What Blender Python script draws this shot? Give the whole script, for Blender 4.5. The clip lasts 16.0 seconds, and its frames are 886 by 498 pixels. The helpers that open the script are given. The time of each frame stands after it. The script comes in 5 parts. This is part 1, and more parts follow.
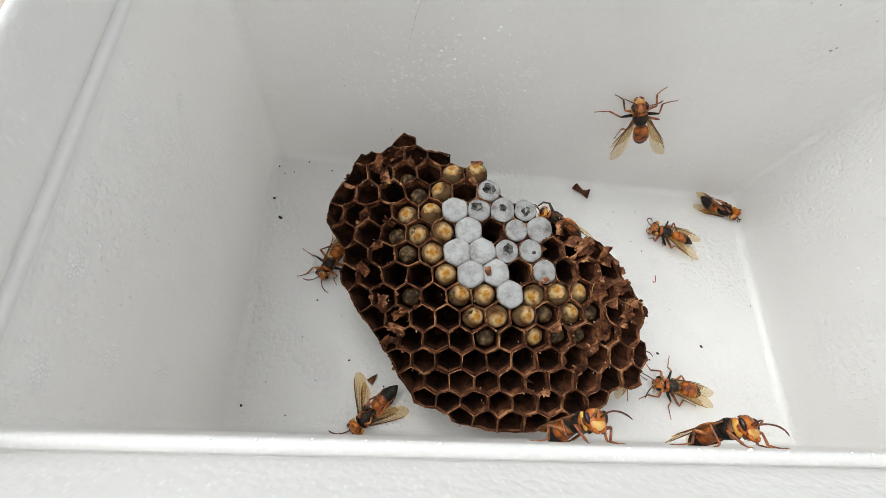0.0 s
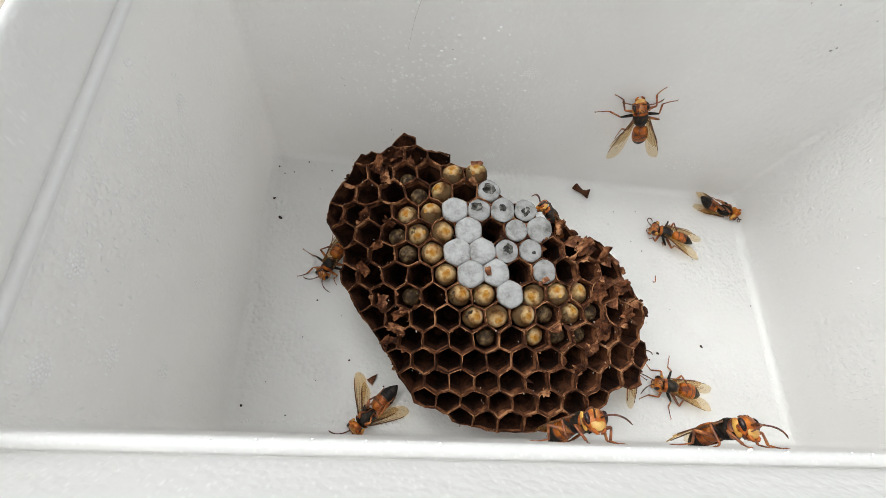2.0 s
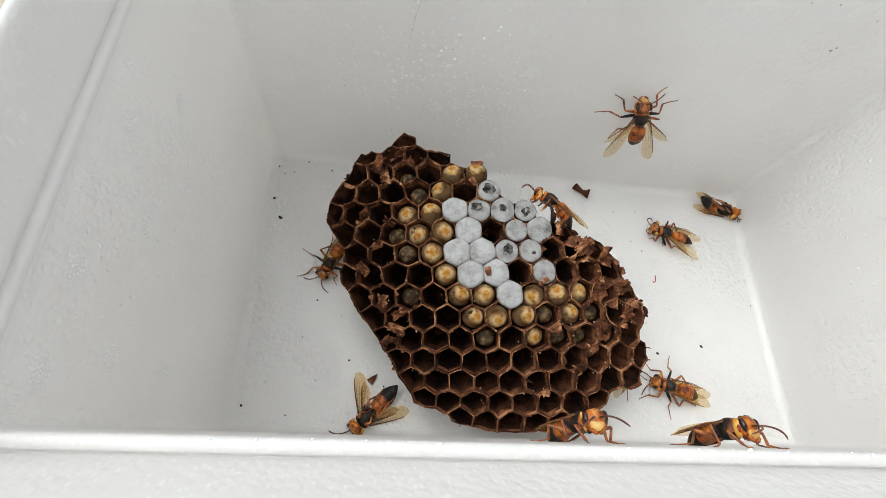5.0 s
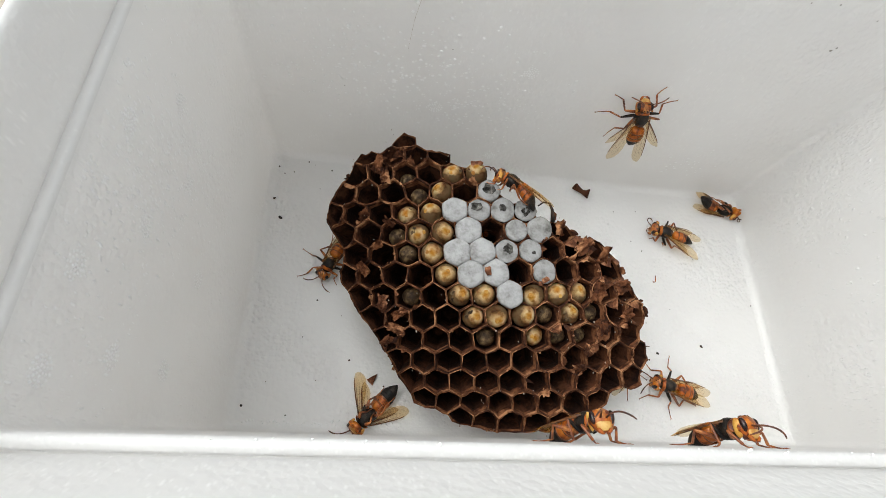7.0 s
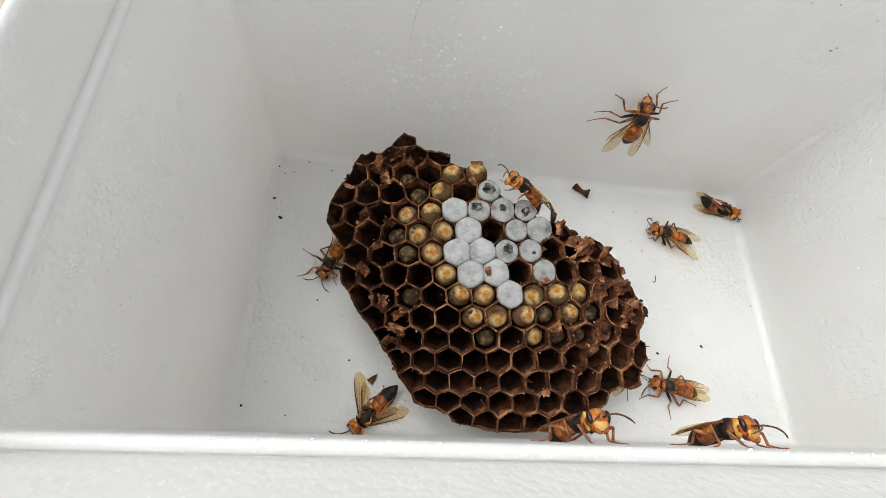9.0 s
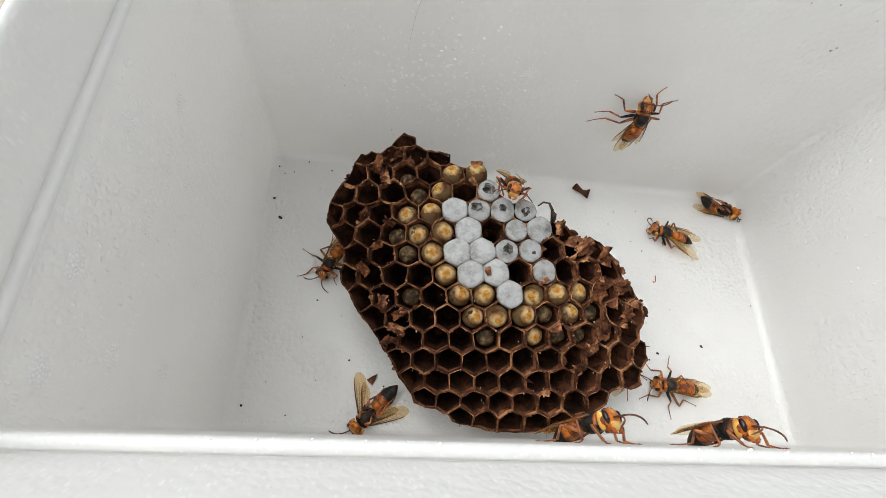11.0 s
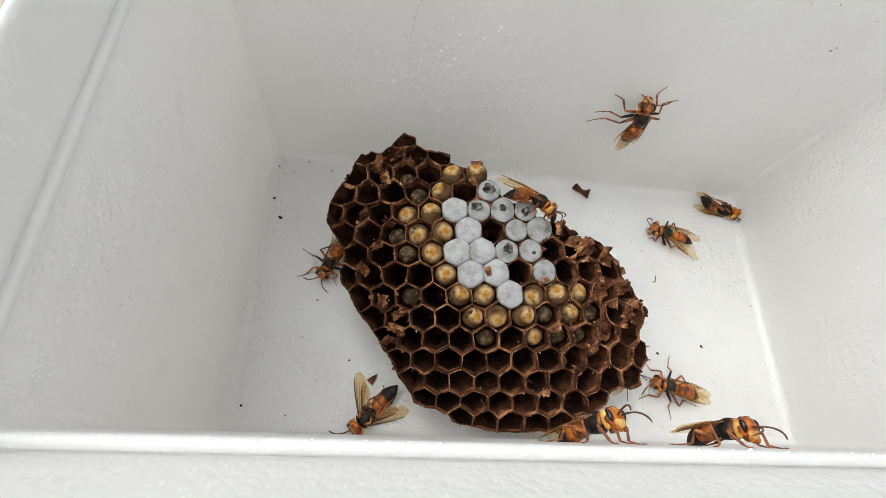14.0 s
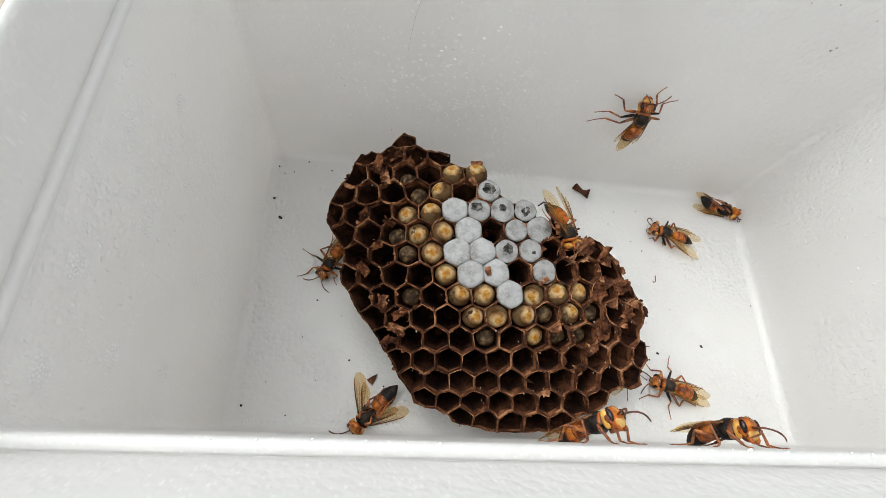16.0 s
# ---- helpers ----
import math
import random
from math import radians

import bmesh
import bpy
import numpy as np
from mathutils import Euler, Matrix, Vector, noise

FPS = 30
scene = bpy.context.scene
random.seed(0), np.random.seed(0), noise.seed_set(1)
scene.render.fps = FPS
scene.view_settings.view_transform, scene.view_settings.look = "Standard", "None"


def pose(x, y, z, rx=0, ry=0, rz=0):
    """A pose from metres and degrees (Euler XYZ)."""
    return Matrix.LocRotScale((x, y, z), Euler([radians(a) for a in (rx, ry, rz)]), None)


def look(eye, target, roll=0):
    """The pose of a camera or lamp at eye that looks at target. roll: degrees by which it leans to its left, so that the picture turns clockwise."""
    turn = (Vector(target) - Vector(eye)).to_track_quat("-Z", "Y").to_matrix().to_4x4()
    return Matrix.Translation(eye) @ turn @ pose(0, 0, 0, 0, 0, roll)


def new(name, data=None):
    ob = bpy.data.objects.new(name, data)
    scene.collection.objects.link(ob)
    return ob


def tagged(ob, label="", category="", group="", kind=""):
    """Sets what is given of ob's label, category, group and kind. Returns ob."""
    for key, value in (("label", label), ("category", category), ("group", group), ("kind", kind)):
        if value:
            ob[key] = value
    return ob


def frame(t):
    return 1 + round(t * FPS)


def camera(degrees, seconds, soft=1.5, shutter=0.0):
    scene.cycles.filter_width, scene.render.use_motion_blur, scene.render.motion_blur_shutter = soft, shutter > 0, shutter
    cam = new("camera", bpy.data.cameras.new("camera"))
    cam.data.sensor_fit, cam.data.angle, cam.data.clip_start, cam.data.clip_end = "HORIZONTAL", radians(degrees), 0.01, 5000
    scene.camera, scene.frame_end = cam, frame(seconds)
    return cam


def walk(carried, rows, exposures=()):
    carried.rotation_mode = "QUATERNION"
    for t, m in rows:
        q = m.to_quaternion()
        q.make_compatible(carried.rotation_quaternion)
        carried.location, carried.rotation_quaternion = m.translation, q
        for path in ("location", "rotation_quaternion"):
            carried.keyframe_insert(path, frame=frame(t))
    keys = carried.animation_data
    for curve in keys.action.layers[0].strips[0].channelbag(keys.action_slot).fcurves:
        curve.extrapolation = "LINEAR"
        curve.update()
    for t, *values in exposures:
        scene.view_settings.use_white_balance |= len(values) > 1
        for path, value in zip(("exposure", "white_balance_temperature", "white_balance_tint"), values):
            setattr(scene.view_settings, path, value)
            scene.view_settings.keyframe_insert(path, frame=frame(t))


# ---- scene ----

import functools

# ---------------------------------------------------------------- camera
cam = camera(85.2, 16.0, soft=0.75)
EYE = pose(0.04317, -0.0065, 0.16519, 23.356, -8.660, 1.122)
walk(cam, [(0.0, EYE), (16.0, EYE)], exposures=[(0.0, 0.46, 6480, 6), (16.0, 0.46, 6480, 6)])

# ---------------------------------------------------------------- light
SUN_EL, SUN_AZ = 62.0, 293.0        # compass angle from +y, clockwise
world = bpy.data.worlds.new("sky")
scene.world = world
world.use_nodes = True
wn = world.node_tree.nodes
sky = wn.new("ShaderNodeTexSky")
sky.sky_type = "NISHITA"
sky.sun_disc = False
sky.sun_elevation = radians(SUN_EL)
sky.sun_rotation = radians(SUN_AZ)
sky.air_density, sky.dust_density = 1.0, 4.0
tame = wn.new("ShaderNodeHueSaturation")
tame.inputs["Saturation"].default_value = 0.2
world.node_tree.links.new(sky.outputs[0], tame.inputs["Color"])
world.node_tree.links.new(tame.outputs[0], wn["Background"].inputs[0])
wn["Background"].inputs[1].default_value = 0.15
sun = new("sun", bpy.data.lights.new("sun", "SUN"))
sun.data.energy, sun.data.angle, sun.data.color = 1.2, radians(70), (0.965, 0.985, 1.0)
sd = Vector((math.sin(radians(SUN_AZ)) * math.cos(radians(SUN_EL)), math.cos(radians(SUN_AZ)) * math.cos(radians(SUN_EL)), math.sin(radians(SUN_EL))))
sun.matrix_world = look(sd, (0, 0, 0))


# ---------------------------------------------------------------- materials
def material(name, build):
    m = bpy.data.materials.new(name)
    m.use_nodes = True
    nt = m.node_tree
    bsdf = nt.nodes["Principled BSDF"]

    def node(kind, **sets):
        n = nt.nodes.new("ShaderNode" + kind)
        for key, value in sets.items():
            if key in n.inputs:
                n.inputs[key].default_value = value
            else:
                setattr(n, key, value)
        return n

    build(nt, bsdf, node, nt.links.new)
    return m


def ramp_node(node, stops):
    r = node("ValToRGB")
    el = r.color_ramp.elements
    while len(el) < len(stops):
        el.new(0.5)
    for e, (at, col) in zip(el, stops):
        e.position, e.color = at, (*col, 1)
    return r


def mottled(name, stops, scale, rough=0.5, bump=0.1, fine=6.0, spec=0.5, distance=0.0003, coat=0.0, transmit=0.0, sss=0.0):
    """A surface coloured by noise at two scales, with fine relief."""
    def build(nt, b, node, link):
        co = node("TexCoord")
        info = node("ObjectInfo")
        shift = node("VectorMath", operation="MULTIPLY_ADD")
        link(info.outputs["Random"], shift.inputs[0])
        shift.inputs[1].default_value = (3.1, 1.7, 2.3)
        link(co.outputs["Object"], shift.inputs[2])
        n1 = node("TexNoise", Scale=scale, Detail=4.0)
        n2 = node("TexNoise", Scale=scale * fine, Detail=3.0)
        link(shift.outputs[0], n1.inputs["Vector"])
        link(shift.outputs[0], n2.inputs["Vector"])
        mix = node("Math", operation="MULTIPLY_ADD")
        link(n2.outputs["Fac"], mix.inputs[0])
        mix.inputs[1].default_value = 0.6
        half = node("Math", operation="MULTIPLY_ADD")
        link(n1.outputs["Fac"], half.inputs[0])
        half.inputs[1].default_value, half.inputs[2].default_value = 2.0, -0.8
        link(half.outputs[0], mix.inputs[2])
        r = ramp_node(node, stops)
        link(mix.outputs[0], r.inputs[0])
        link(r.outputs[0], b.inputs["Base Color"])
        b.inputs["Roughness"].default_value = rough
        b.inputs["Specular IOR Level"].default_value = spec
        b.inputs["Coat Weight"].default_value = coat
        if sss:
            b.inputs["Subsurface Weight"].default_value = sss
            b.inputs["Subsurface Radius"].default_value = (0.0012, 0.0008, 0.0005)
            b.inputs["Subsurface Scale"].default_value = 1.0
        bp = node("Bump", Strength=bump, Distance=distance)
        link(n2.outputs["Fac"], bp.inputs["Height"])
        link(bp.outputs[0], b.inputs["Normal"])
    return material(name, build)


def build_foam(nt, b, node, link, through_light=0.38, relief=1.0, flecks=0.15, tone=1.0):
    geo = node("NewGeometry")
    beads = node("TexVoronoi", Scale=560.0)
    beads.inputs["Randomness"].default_value = 0.9
    small = node("TexVoronoi", Scale=1100.0)
    swell = node("TexNoise", Scale=60.0, Detail=4.0)
    stain = node("TexNoise", Scale=25.0, Detail=5.0)
    patch = node("TexNoise", Scale=38.0, Detail=2.0)
    for n in (beads, small, swell, stain, patch):
        link(geo.outputs["Position"], n.inputs["Vector"])
    r = ramp_node(node, [(at, tuple(v * tone for v in col)) for at, col in ((0.25, (0.85, 0.838, 0.822)), (0.55, (0.888, 0.880, 0.868)), (0.8, (0.905, 0.90, 0.892)))])
    link(stain.outputs["Fac"], r.inputs[0])
    b.inputs["Roughness"].default_value = 0.30
    b.inputs["Specular IOR Level"].default_value = 0.5
    amount = ramp_node(node, [(0.38, (0.18, 0.18, 0.18)), (0.60, (1, 1, 1))])
    link(patch.outputs["Fac"], amount.inputs[0])
    times = node("Math", operation="MULTIPLY")
    link(beads.outputs["Distance"], times.inputs[0])
    link(amount.outputs[0], times.inputs[1])
    b1 = node("Bump", Strength=0.6 * relief, Distance=0.0008)
    b1.invert = True
    link(times.outputs[0], b1.inputs["Height"])
    grain = node("Math", operation="MULTIPLY")
    link(small.outputs["Distance"], grain.inputs[0])
    link(amount.outputs[0], grain.inputs[1])
    b2 = node("Bump", Strength=0.6 * relief, Distance=0.0003)
    link(grain.outputs[0], b2.inputs["Height"])
    b3 = node("Bump", Strength=0.3, Distance=0.0014)
    link(swell.outputs["Fac"], b3.inputs["Height"])
    link(b1.outputs[0], b2.inputs["Normal"])
    link(b2.outputs[0], b3.inputs["Normal"])
    # sparse raised flecks, drawn out along the height of the walls
    tall = node("VectorMath", operation="MULTIPLY")
    link(geo.outputs["Position"], tall.inputs[0])
    tall.inputs[1].default_value = (1250.0, 1250.0, 430.0)
    fleck = node("TexVoronoi", Scale=1.0)
    link(tall.outputs[0], fleck.inputs["Vector"])
    dome = ramp_node(node, [(0.10, (1, 1, 1)), (0.40, (0, 0, 0))])
    link(fleck.outputs["Distance"], dome.inputs[0])
    pick = node("SeparateColor")
    link(fleck.outputs["Color"], pick.inputs[0])
    few = ramp_node(node, [(0.34, (0, 0, 0)), (0.42, (0.5, 0.5, 0.5)), (1.0, (1, 1, 1))])
    link(pick.outputs[0], few.inputs[0])
    where = ramp_node(node, [(0.42, (0.06, 0.06, 0.06)), (0.56, (1, 1, 1))])
    link(stain.outputs["Fac"], where.inputs[0])
    chosen = node("Math", operation="MULTIPLY")
    link(dome.outputs[0], chosen.inputs[0])
    link(few.outputs[0], chosen.inputs[1])
    peaks = node("Math", operation="MULTIPLY")
    link(chosen.outputs[0], peaks.inputs[0])
    link(where.outputs[0], peaks.inputs[1])
    pale = node("MixRGB")
    link(peaks.outputs[0], pale.inputs[0])
    link(r.outputs[0], pale.inputs[1])
    pale.inputs[2].default_value = (0.965, 0.96, 0.95, 1)
    link(pale.outputs[0], b.inputs["Base Color"])
    b4 = node("Bump", Strength=flecks, Distance=0.0004)
    link(peaks.outputs[0], b4.inputs["Height"])
    link(b3.outputs[0], b4.inputs["Normal"])
    link(b4.outputs[0], b.inputs["Normal"])
    thin = node("BsdfTranslucent")
    link(r.outputs[0], thin.inputs["Color"])
    link(b4.outputs[0], thin.inputs["Normal"])
    both = node("MixShader")
    both.inputs[0].default_value = through_light
    link(b.outputs[0], both.inputs[1])
    link(thin.outputs[0], both.inputs[2])
    link(both.outputs[0], nt.nodes["Material Output"].inputs["Surface"])


def build_wing(nt, b, node, link):
    co = node("TexCoord")
    n1 = node("TexNoise", Scale=500.0, Detail=4.0)
    link(co.outputs["Object"], n1.inputs["Vector"])
    r = ramp_node(node, [(0.3, (0.56, 0.25, 0.030)), (0.7, (0.76, 0.42, 0.075))])
    link(n1.outputs["Fac"], r.inputs[0])
    link(r.outputs[0], b.inputs["Base Color"])
    b.inputs["Roughness"].default_value = 0.28
    b.inputs["Specular IOR Level"].default_value = 0.3
    bp = node("Bump", Strength=0.08, Distance=0.0002)
    link(n1.outputs["Fac"], bp.inputs["Height"])
    link(bp.outputs[0], b.inputs["Normal"])
    # a thin amber film: part lit through, most of it clear
    glow = node("BsdfTranslucent")
    link(r.outputs[0], glow.inputs["Color"])
    film = node("MixShader")
    film.inputs[0].default_value = 0.6
    link(b.outputs[0], film.inputs[1])
    link(glow.outputs[0], film.inputs[2])
    clear = node("BsdfTransparent")
    clear.inputs["Color"].default_value = (0.98, 0.88, 0.69, 1)
    both = node("MixShader")
    both.inputs[0].default_value = 0.19
    link(clear.outputs[0], both.inputs[1])
    link(film.outputs[0], both.inputs[2])
    link(both.outputs[0], nt.nodes["Material Output"].inputs["Surface"])


FOAM = material("white_foam", functools.partial(build_foam, relief=1.15))
FLECKED = material("white_flecked_foam", functools.partial(build_foam, relief=0.7, flecks=0.55))
WALL = material("white_wall_foam", functools.partial(build_foam, relief=0.55, flecks=0.12))
RIM = material("white_foam_rim", functools.partial(build_foam, relief=0.4, flecks=0.05, tone=0.92))
OUTER = material("white_foam_skin", functools.partial(build_foam, through_light=0.38))
VENT = mottled("white_vent_dot", [(0.2, (0.94, 0.935, 0.925)), (0.8, (0.97, 0.97, 0.96))], 600.0, rough=0.35, bump=0.15, spec=0.5)
BEAD = mottled("white_foam_bead", [(0.2, (0.85, 0.845, 0.83)), (0.8, (0.90, 0.895, 0.885))], 600.0, rough=0.45, bump=0.15, spec=0.4)
RAISED = material("white_raised_foam", functools.partial(build_foam, through_light=0.24, relief=0.15, flecks=0.02))
WING = material("amber_wing", build_wing)
# PAPER is kept darker than PAPER_LIP to imitate the shade deep in the cells
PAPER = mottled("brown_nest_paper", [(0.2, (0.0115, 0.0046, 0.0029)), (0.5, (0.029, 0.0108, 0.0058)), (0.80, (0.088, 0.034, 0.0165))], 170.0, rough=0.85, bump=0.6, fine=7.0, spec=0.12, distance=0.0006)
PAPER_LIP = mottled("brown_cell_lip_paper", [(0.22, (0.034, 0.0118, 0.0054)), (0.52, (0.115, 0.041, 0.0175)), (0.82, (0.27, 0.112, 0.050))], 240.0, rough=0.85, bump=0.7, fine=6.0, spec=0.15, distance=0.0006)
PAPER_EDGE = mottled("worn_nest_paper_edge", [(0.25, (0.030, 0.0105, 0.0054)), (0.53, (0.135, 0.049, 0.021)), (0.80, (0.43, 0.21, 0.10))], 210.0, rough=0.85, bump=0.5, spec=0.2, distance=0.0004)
FLAKE = mottled("red_brown_flake", [(0.2, (0.07, 0.024, 0.011)), (0.55, (0.18, 0.07, 0.034)), (0.85, (0.34, 0.165, 0.085))], 500.0, rough=0.8, bump=0.4, spec=0.2)
SILK = mottled("white_silk_cap", [(0.0, (0.185, 0.18, 0.175)), (0.40, (0.305, 0.303, 0.30)), (0.80, (0.375, 0.375, 0.375))], 330.0, rough=0.75, bump=0.5, fine=4.0, spec=0.25, distance=0.0006)
SILK_GREY = mottled("grey_stained_silk_cap", [(0.0, (0.11, 0.107, 0.10)), (0.34, (0.22, 0.217, 0.21)), (0.58, (0.285, 0.282, 0.278)), (0.85, (0.33, 0.33, 0.328))], 330.0, rough=0.8, bump=0.7, fine=5.0, spec=0.15, distance=0.0006)
TORN = mottled("grey_torn_silk", [(0.2, (0.012, 0.011, 0.010)), (0.6, (0.07, 0.066, 0.06)), (0.85, (0.20, 0.19, 0.175))], 700.0, rough=0.9, bump=0.5, spec=0.05)
GRAIN = mottled("pale_grain", [(0.3, (0.30, 0.22, 0.15)), (0.7, (0.62, 0.56, 0.48))], 600.0, rough=0.5, bump=0.2)


def build_larva(nt, b, node, link):
    co = node("TexCoord")
    info = node("ObjectInfo")
    off = node("VectorMath", operation="MULTIPLY_ADD")
    link(info.outputs["Random"], off.inputs[0])
    off.inputs[1].default_value = (0.0030, -0.0022, 0.0)
    mid = node("VectorMath", operation="SUBTRACT")
    link(co.outputs["Object"], mid.inputs[0])
    mid.inputs[1].default_value = (0.0015, -0.0011, 0.0)
    link(mid.outputs[0], off.inputs[2])
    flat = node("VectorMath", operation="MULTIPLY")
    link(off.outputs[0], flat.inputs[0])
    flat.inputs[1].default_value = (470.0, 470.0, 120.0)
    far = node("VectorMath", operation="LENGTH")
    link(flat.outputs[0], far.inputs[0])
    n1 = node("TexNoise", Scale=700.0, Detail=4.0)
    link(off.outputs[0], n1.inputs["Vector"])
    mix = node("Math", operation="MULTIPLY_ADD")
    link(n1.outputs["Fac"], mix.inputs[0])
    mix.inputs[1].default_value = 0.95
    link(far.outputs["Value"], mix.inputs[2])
    # orange middle, cream round it, then edge shade painted in toward the cell wall
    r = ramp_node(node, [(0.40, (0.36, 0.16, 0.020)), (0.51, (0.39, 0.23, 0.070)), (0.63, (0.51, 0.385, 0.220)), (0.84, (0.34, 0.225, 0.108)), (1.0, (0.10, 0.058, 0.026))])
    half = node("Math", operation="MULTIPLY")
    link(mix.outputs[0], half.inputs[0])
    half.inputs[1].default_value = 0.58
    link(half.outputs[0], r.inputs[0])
    soil = node("TexNoise", Scale=300.0, Detail=5.0)
    link(off.outputs[0], soil.inputs["Vector"])
    dirt = ramp_node(node, [(0.37, (0.40, 0.28, 0.17)), (0.47, (0.84, 0.76, 0.64)), (0.57, (1, 1, 1))])
    link(soil.outputs["Fac"], dirt.inputs[0])
    skin = node("VectorMath", operation="MULTIPLY")
    link(r.outputs[0], skin.inputs[0])
    link(dirt.outputs[0], skin.inputs[1])
    link(skin.outputs[0], b.inputs["Base Color"])
    b.inputs["Roughness"].default_value = 0.75
    b.inputs["Specular IOR Level"].default_value = 0.12
    b.inputs["Subsurface Weight"].default_value = 0.25
    b.inputs["Subsurface Scale"].default_value = 0.0008
    bp = node("Bump", Strength=0.3, Distance=0.0003)
    link(n1.outputs["Fac"], bp.inputs["Height"])
    link(bp.outputs[0], b.inputs["Normal"])


LARVA = material("cream_larva_skin", build_larva)
LARVA_DIM = mottled("dark_larva_skin", [(0.25, (0.024, 0.014, 0.008)), (0.5, (0.060, 0.036, 0.018)), (0.8, (0.15, 0.098, 0.046))], 600.0, rough=0.6, bump=0.4, spec=0.15)
LARVA_HEAD = mottled("orange_larva_head", [(0.25, (0.26, 0.11, 0.015)), (0.55, (0.40, 0.19, 0.026)), (0.8, (0.44, 0.27, 0.07))], 400.0, rough=0.55, bump=0.3, spec=0.25)
ORANGE = mottled("orange_hornet_shell", [(0.28, (0.085, 0.017, 0.004)), (0.44, (0.30, 0.070, 0.008)), (0.62, (0.38, 0.098, 0.010)), (0.85, (0.52, 0.17, 0.018))], 420.0, rough=0.38, bump=0.25, spec=0.35)
YELLOW = mottled("yellow_hornet_shell", [(0.2, (0.34, 0.12, 0.018)), (0.55, (0.56, 0.27, 0.04)), (0.85, (0.68, 0.40, 0.09))], 500.0, rough=0.38, bump=0.2)
PALE = mottled("pale_yellow_face", [(0.2, (0.36, 0.15, 0.025)), (0.55, (0.52, 0.27, 0.06)), (0.85, (0.60, 0.38, 0.12))], 500.0, rough=0.4, bump=0.2)
BLACK = mottled("black_hornet_shell", [(0.25, (0.005, 0.0038, 0.003)), (0.6, (0.013, 0.0092, 0.0068)), (0.85, (0.042, 0.027, 0.017))], 600.0, rough=0.5, bump=0.5, spec=0.25)
RUSSET = mottled("orange_brown_crown", [(0.2, (0.20, 0.055, 0.012)), (0.55, (0.40, 0.14, 0.022)), (0.85, (0.52, 0.23, 0.04))], 700.0, rough=0.4, bump=0.25)
BAND = mottled("dark_brown_band", [(0.25, (0.03, 0.010, 0.004)), (0.6, (0.09, 0.03, 0.010)), (0.85, (0.20, 0.07, 0.018))], 600.0, rough=0.4, bump=0.3)
LEG = mottled("red_brown_leg", [(0.15, (0.07, 0.017, 0.006)), (0.5, (0.26, 0.070, 0.016)), (0.85, (0.46, 0.17, 0.042))], 500.0, rough=0.4, bump=0.2)
FEELER = mottled("dark_brown_feeler", [(0.2, (0.035, 0.012, 0.006)), (0.55, (0.11, 0.032, 0.012)), (0.85, (0.24, 0.075, 0.022))], 400.0, rough=0.45, bump=0.2)
EYE_DARK = mottled("dark_compound_eye", [(0.3, (0.008, 0.003, 0.002)), (0.7, (0.030, 0.008, 0.005))], 900.0, rough=0.25, bump=0.1, spec=0.35, coat=0.1)
VEIN = mottled("brown_wing_vein", [(0.3, (0.06, 0.022, 0.008)), (0.7, (0.17, 0.065, 0.02))], 700.0, rough=0.4, bump=0.1)
DIRT = mottled("grey_dirt", [(0.25, (0.22, 0.20, 0.18)), (0.6, (0.40, 0.37, 0.34)), (0.85, (0.60, 0.57, 0.53))], 900.0, rough=0.8, bump=0.3)
CRUMB = mottled("dark_crumb", [(0.3, (0.012, 0.008, 0.006)), (0.7, (0.06, 0.035, 0.025))], 900.0, rough=0.8, bump=0.4)
STONE = mottled("tan_concrete", [(0.2, (0.33, 0.28, 0.22)), (0.5, (0.42, 0.36, 0.29)), (0.8, (0.48, 0.42, 0.35))], 14.0, rough=0.85, bump=0.3, fine=12.0, spec=0.3, distance=0.002)


# ---------------------------------------------------------------- mesh helpers
MM = 0.001


def finish(bm, name, mats, smooth=True):
    me = bpy.data.meshes.new(name)
    bm.normal_update()
    bm.to_mesh(me)
    bm.free()
    for m in (mats if isinstance(mats, (list, tuple)) else [mats]):
        me.materials.append(m)
    if smooth:
        me.polygons.foreach_set("use_smooth", [True] * len(me.polygons))
    return me


def part(name, bm, mats, parent, label="", m=None, smooth=True):
    ob = new(name, finish(bm, name, mats, smooth))
    ob.parent = parent
    if m is not None:
        ob.matrix_basis = m
    return tagged(ob, label)


def empty(name, m=None):
    ob = new(name)
    ob.empty_display_size = 0.005
    if m is not None:
        ob.matrix_basis = m
    return ob


def loft(bm, rings, cap0=True, cap1=True, slot=0):
    """Joins closed rings of points, in order, into a skin."""
    vs = [[bm.verts.new(p) for p in ring] for ring in rings]
    n = len(rings[0])
    for a, b in zip(vs, vs[1:]):
        for i in range(n):
            f = bm.faces.new((a[i], a[(i + 1) % n], b[(i + 1) % n], b[i]))
            f.material_index = slot
    if cap0:
        bm.faces.new(vs[0][::-1]).material_index = slot
    if cap1:
        bm.faces.new(vs[-1]).material_index = slot
    return vs


def tube(bm, points, radii, sides=6, slot=0):
    pts = [Vector(p) for p in points]
    rings = []
    ref = Vector((0.31, 0.22, 0.92)).normalized()
    for i, p in enumerate(pts):
        d = (pts[min(i + 1, len(pts) - 1)] - pts[max(i - 1, 0)]).normalized()
        a = d.cross(ref)
        a = a.normalized() if a.length > 1e-4 else d.orthogonal().normalized()
        b = d.cross(a)
        rings.append([p + (a * math.cos(t) + b * math.sin(t)) * radii[i] for t in (2 * math.pi * k / sides for k in range(sides))])
    loft(bm, rings, slot=slot)


